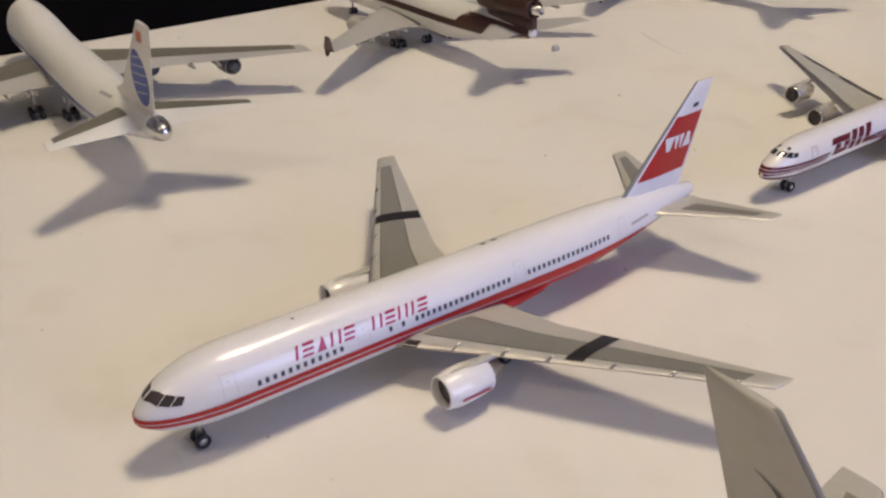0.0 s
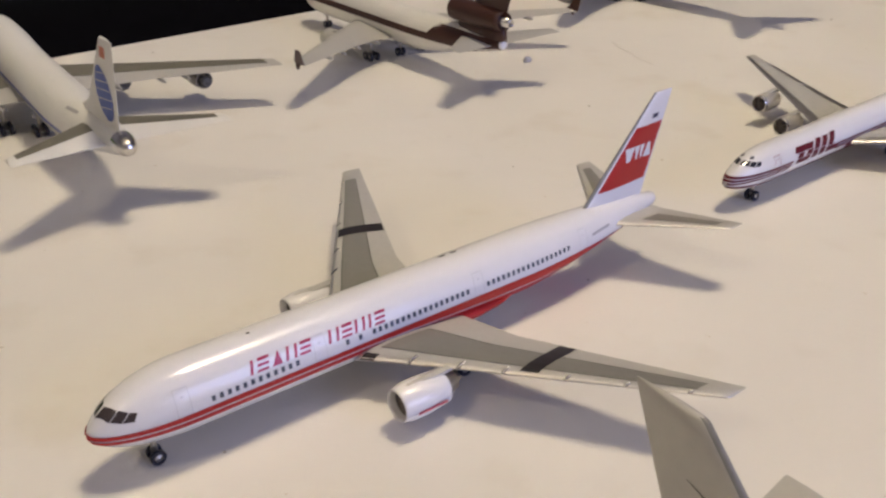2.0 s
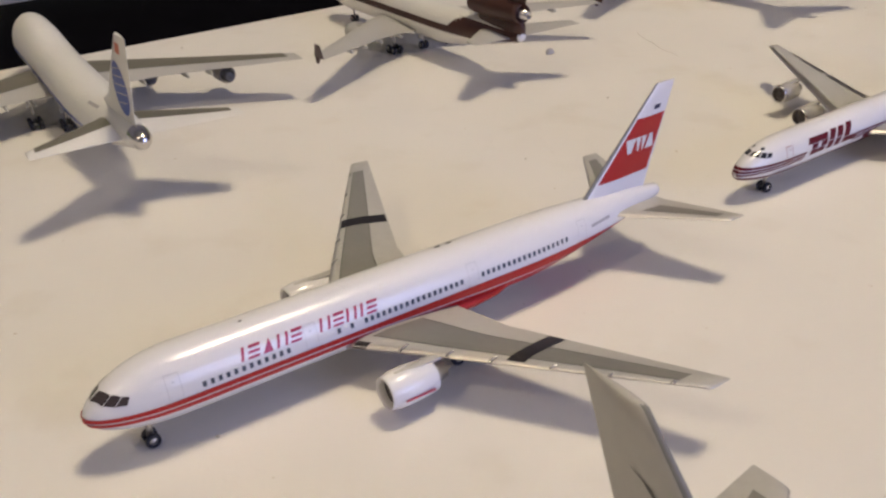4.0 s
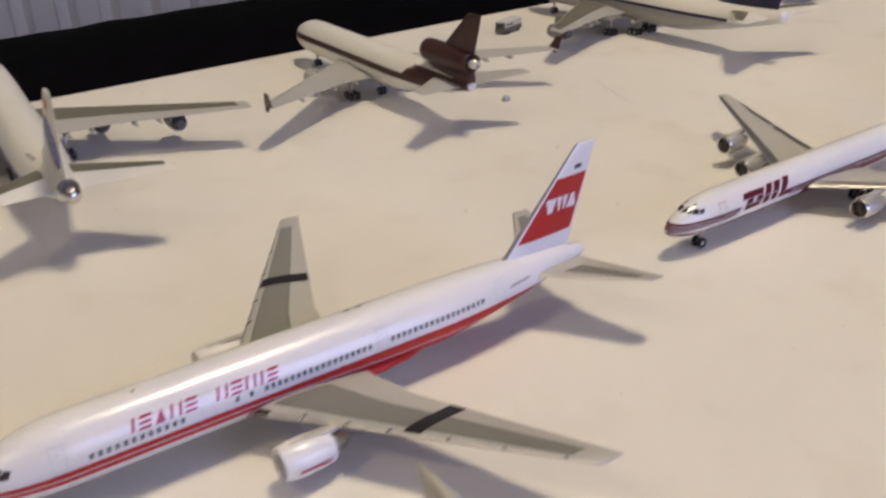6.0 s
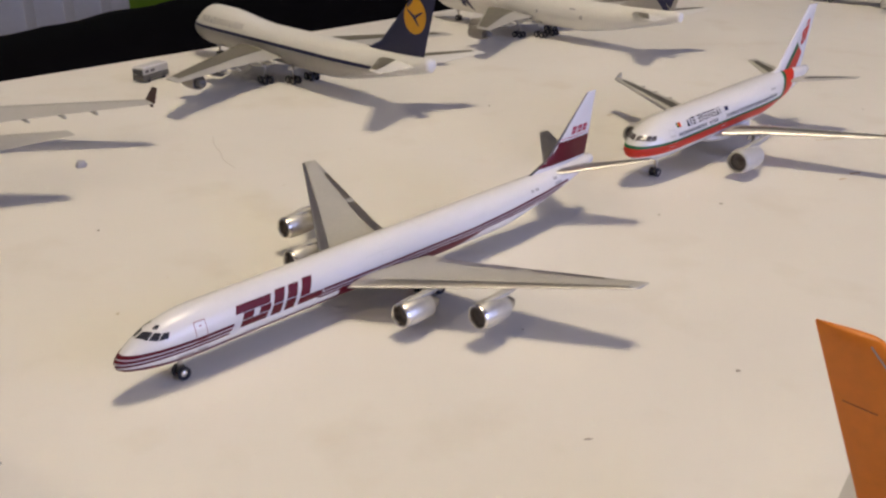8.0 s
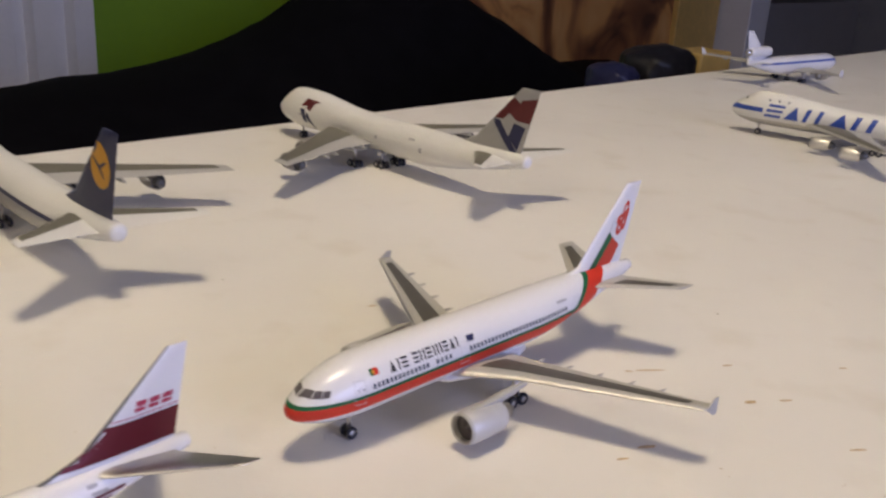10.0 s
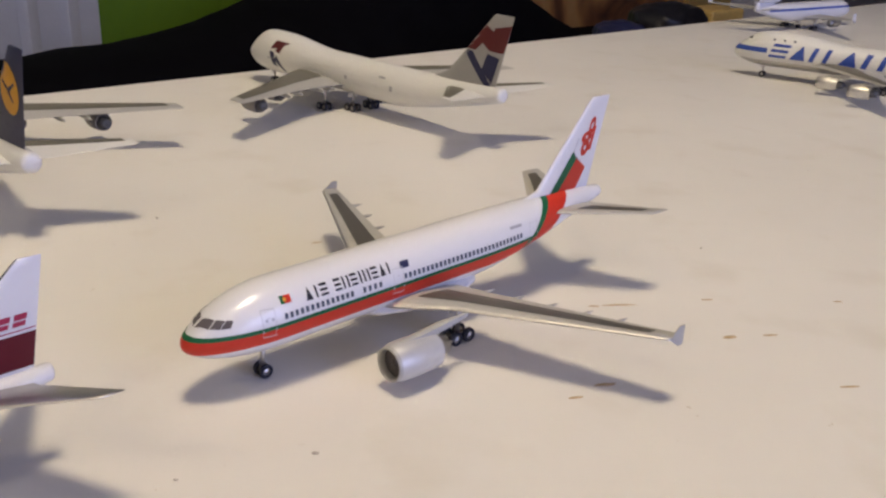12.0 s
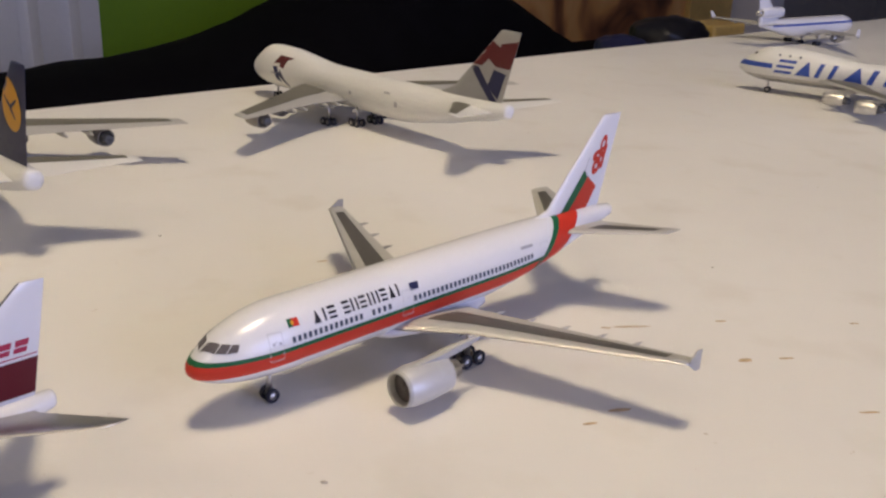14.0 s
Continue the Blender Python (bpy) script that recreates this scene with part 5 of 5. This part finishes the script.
# airliners whose tails stand close to the camera
def near_tail(x, y, heading, label, paint, edge, top, tip, deco):
    r = root_at("model_airliner", x, y, heading, label, "airliners beside the camera")
    b = Body(53.0, 2.9, 2.9, 2.9, 5.1, 4.5, 7.5, 17.5, 6.9, 0.6)
    sharp(part("fuselage", b.mesh(), WHITE, r, "white fuselage"), 60)
    wings(r, [(0.8, 17.6, 12.4, 3.2, 1.05), (2.5, 19.0, 10.8, 3.4, 0.95), (8.0, 23.0, 7.4, 4.0, 0.62), (23.5, 34.1, 2.0, 5.4, 0.22)], GREYW, PANEL, SILVER)
    tailplane(r, [(0.6, 43.9, 8.4, 6.4, 0.6), (1.5, 44.7, 7.6, 6.55, 0.5), (10.6, 50.5, 2.4, 8.3, 0.2)])
    fb, fo = make_fin(r, 7.4, 40.3, 10.0, top, 54.6 - tip, tip, paint, edge, th=1.25, fillet=2.0)
    for sg in (1, -1):
        engine(r, 18.4, sg * 7.9, 2.32, 1.42, 5.6, WHITE, SILVER, 3.9)
        gear(r, "main_gear", 27.4, sg * 4.65, 3.0, BOGIE, door=GREYW)
    gear(r, "nose_gear", 4.5, 0, 2.6, PAIR)
    deco(r, fb, fo)
    return r


def grey_fin_deco(r, fb, fo):
    for sg in (1, -1):
        fn = fb.skin(sg)
        for s0, s1 in ((48.3, 49.8), (46.4, 47.9)):
            bm = bmesh.new()
            box_frame(bm, fn, s0, 10.9, s1, 13.3, 0.28, EPS, 0.25)
            part("fin_block", bm, FAINTRED, fo, "faded red outlined block of a mark")
        bm = bmesh.new()
        streak = ((51.15, 15.15, 0.04), (50.3, 14.98, 0.10), (49.8, 14.85, 0.32), (49.45, 14.6, 0.22), (48.9, 14.28, 0.08), (48.1, 13.95, 0.03))
        for (s0, z0, w0), (s1, z1, w1) in zip(streak, streak[1:]):
            sheet(bm, fn, [(s0, z0), (s1, z1), (s1, z1 - w1), (s0, z0 - w0)], 3, 2, EPS * 1.6)
        part("fin_scratch", bm, PANEL_D, fo, "dark worn streak on the fin")


def orange_fin_deco(r, fb, fo):
    for sg in (1, -1):
        fn = fb.skin(sg)
        bm = bmesh.new()
        le = lambda z: fb.sec(z)[1]  # noqa: E731
        sheet(bm, fn, [(le(9) + 1.3, 9.0), (le(9) + 1.42, 9.0), (le(17.5) + 0.82, 17.5), (le(17.5) + 0.7, 17.5)], 1, 20, EPS)
        part("fin_line", bm, LINE, fo, "pale line behind the leading edge")
        bm = bmesh.new()
        sheet(bm, fn, [(50.9, 14.1), (52.6, 14.1), (52.6, 14.18), (50.9, 14.18)], 3, 1, EPS)
        part("fin_seam", bm, mat("rust_line", (0.36, 0.10, 0.02), 0.5), fo)


red_twin()
maroon_quad()
green_red_twin()
jumbo(4.06, 23.72, 127.7, "ivory four-engined jumbo freighter with navy fin and stripe", CREAM, NAVY, navy_deco)
jumbo(9.342, 27.665, 128.66, "white four-engined jumbo freighter with red and blue fin", CREAM, mat("silver_fin_paint", (0.42, 0.41, 0.39), 0.4, 0.2), redblue_deco)
jumbo(-5.018, 16.10, 126.0, "ivory four-engined jumbo with blue globe on its fin", CREAM, CREAM, globe_deco, fin_top=19.0)
jumbo(20.13, 29.98, 139.0, "white four-engined jumbo with large blue titles", CREAM, CREAM, blue_titles_deco, cowl=ENGM)
trijet(-0.477, 19.341, 126.8, "white three-engined freighter with brown stripe and tail", CREAM, BROWN, BROWN)
trijet(28.33, 40.78, 35.3, "white three-engined airliner with a blue stripe", WHITE, WHITE, BLUE, (6.3, 6.95), False)
# the grey fin's PANEL edge paints in the shade on its leading edge
near_tail(6.447, 0.848, -53.0, "white airliner with warm grey fin standing beside the camera", GREYFIN, PANEL, 18.2, 4.0, grey_fin_deco)
near_tail(12.84, 4.34, -47.0, "airliner with a bright orange fin standing beside the camera", ORANGE, ORANGE, 17.8, 3.2, orange_fin_deco)


# ---- small things on the table ----


def bus(x, y, heading):
    r = new("model_bus")
    r.matrix_world = pose(x * G, y * G, 0, 0, 0, heading)
    tagged(r, "tiny white and grey airport bus model on the table", "model bus")

    def bx(name, a0, a1, w, z0, z1, m2, bevel=0.12):
        bm = bmesh.new()
        loft(bm, [[P(a0, -w, z), P(a1, -w, z), P(a1, w, z), P(a0, w, z)] for z in (z0, z1)], caps=(True, True))
        bmesh.ops.bevel(bm, geom=bm.edges[:], offset=bevel * S, segments=2, affect="EDGES", profile=0.5)
        return part(name, bm, m2, r, smooth=False)
    bx("lower_body", 0, 6.6, 1.3, 0.35, 1.35, PANEL_D)
    bx("upper_body", 0.05, 6.55, 1.28, 1.37, 2.5, GREYW)
    bx("roof", 0.1, 6.5, 1.15, 2.52, 2.72, WHITE, 0.08)
    bx("windscreen", -0.03, 0.04, 1.1, 1.45, 2.35, GLASS, 0.02)
    for k in range(2):
        for sg in (1, -1):
            bm = bmesh.new()
            a = 0.5 + k * 1.4
            loft(bm, [[P(a, sg * q, 1.7), P(a + 1.0, sg * q, 1.7), P(a + 1.0, sg * q, 2.2), P(a, sg * q, 2.2)] for q in (1.275, 1.305)], caps=(True, True))
            part("side_window", bm, PALEGLASS, r, smooth=False)
    for a in (1.3, 5.2):
        for sg in (1, -1):
            bm = bmesh.new()
            wheel(bm, a, sg * 1.15, 0.5, 0.35)
            part("wheel", bm, TYRE, r)


bus(3.30, 21.08, 239.0)


def crumb(name, x, y, lx, ly, lz, material, label, category, turn=0.0, seed=0):
    bm = bmesh.new()
    bmesh.ops.create_icosphere(bm, subdivisions=3, radius=1)
    for w in bm.verts:
        q = 1 + 0.35 * noise.noise(w.co * 1.7 + Vector((seed, 0, 0)))
        w.co = Vector((w.co.x * lx * q, w.co.y * ly * q, max(0.0, w.co.z * lz * q + lz * 0.6)))
    ob = part(name, bm, material)
    ob.matrix_world = pose(x * G, y * G, 0.0, 0, 0, turn)
    return tagged(ob, label, category)


crumb("paper_scrap", 3.46, 16.39, 0.0017, 0.0011, 0.0016, LINE, "small crumpled grey paper scrap on the table", "scrap", 30, 2)
for k, (x, y, a, b2, t) in enumerate(((14.87, 16.13, 0.0017, 0.0007, 12), (15.25, 16.17, 0.0018, 0.00035, 5), (14.04, 16.79, 0.004, 0.00035, 4), (14.94, 16.93, 0.0016, 0.0003, 6), (13.26, 15.09, 0.0014, 0.0004, 12), (13.54, 15.29, 0.0022, 0.0006, 10), (16.25, 16.91, 0.0012, 0.0003, 0), (15.53, 15.26, 0.002, 0.00035, 4), (11.11, 18.34, 0.0014, 0.0003, 20), (13.79, 16.76, 0.0012, 0.0003, -5))):
    crumb("stain", x, y, a, b2, 0.00008, STAINM, "dried pale brown glue stain on the white tabletop", "stain", t, k)
for k, (x, y, a, b2, t) in enumerate(((9.99, 10.69, 0.0005, 0.0004, 0), (11.33, 14.36, 0.0006, 0.0004, 0), (9.27, 19.04, 0.0004, 0.0003, 0), (8.54, 9.90, 0.0008, 0.0002, 0), (0.77, 6.86, 0.0003, 0.0003, 0), (3.56, 9.25, 0.0003, 0.0002, 0), (3.01, 11.97, 0.0003, 0.0002, 0), (10.47, 14.07, 0.0004, 0.0002, 0), (4.18, 14.17, 0.0004, 0.0003, 0), (8.38, 11.53, 0.0003, 0.0002, 0), (15.36, 18.32, 0.0003, 0.0002, 0), (-2.88, 17.16, 0.0005, 0.0003, 0))):
    crumb("dust_speck", x, y, a, b2, 0.0002, DUST, "tiny grey speck of dust on the tabletop", "dust", t, k + 20)


def hair(pts, label):
    cu = bpy.data.curves.new("hair", "CURVE")
    cu.dimensions, cu.bevel_depth, cu.bevel_resolution = "3D", 0.00006, 1
    sp = cu.splines.new("NURBS")
    sp.points.add(len(pts) - 1)
    for q, (x, y) in zip(sp.points, pts):
        q.co = (x * G, y * G, 0.00008, 1)
    sp.use_endpoint_u, sp.order_u = True, 3
    cu.materials.append(DUST)
    return tagged(new("hair", cu), label, "hair")


hair([(5.0, 17.6), (5.05, 17.2), (5.2, 16.9), (5.25, 16.5), (5.45, 16.2)], "fine dark hair lying on the tabletop")
hair([(8.2, 8.15), (8.3, 8.3), (8.45, 8.36), (8.6, 8.36)], "short pale hair lying on the tabletop")
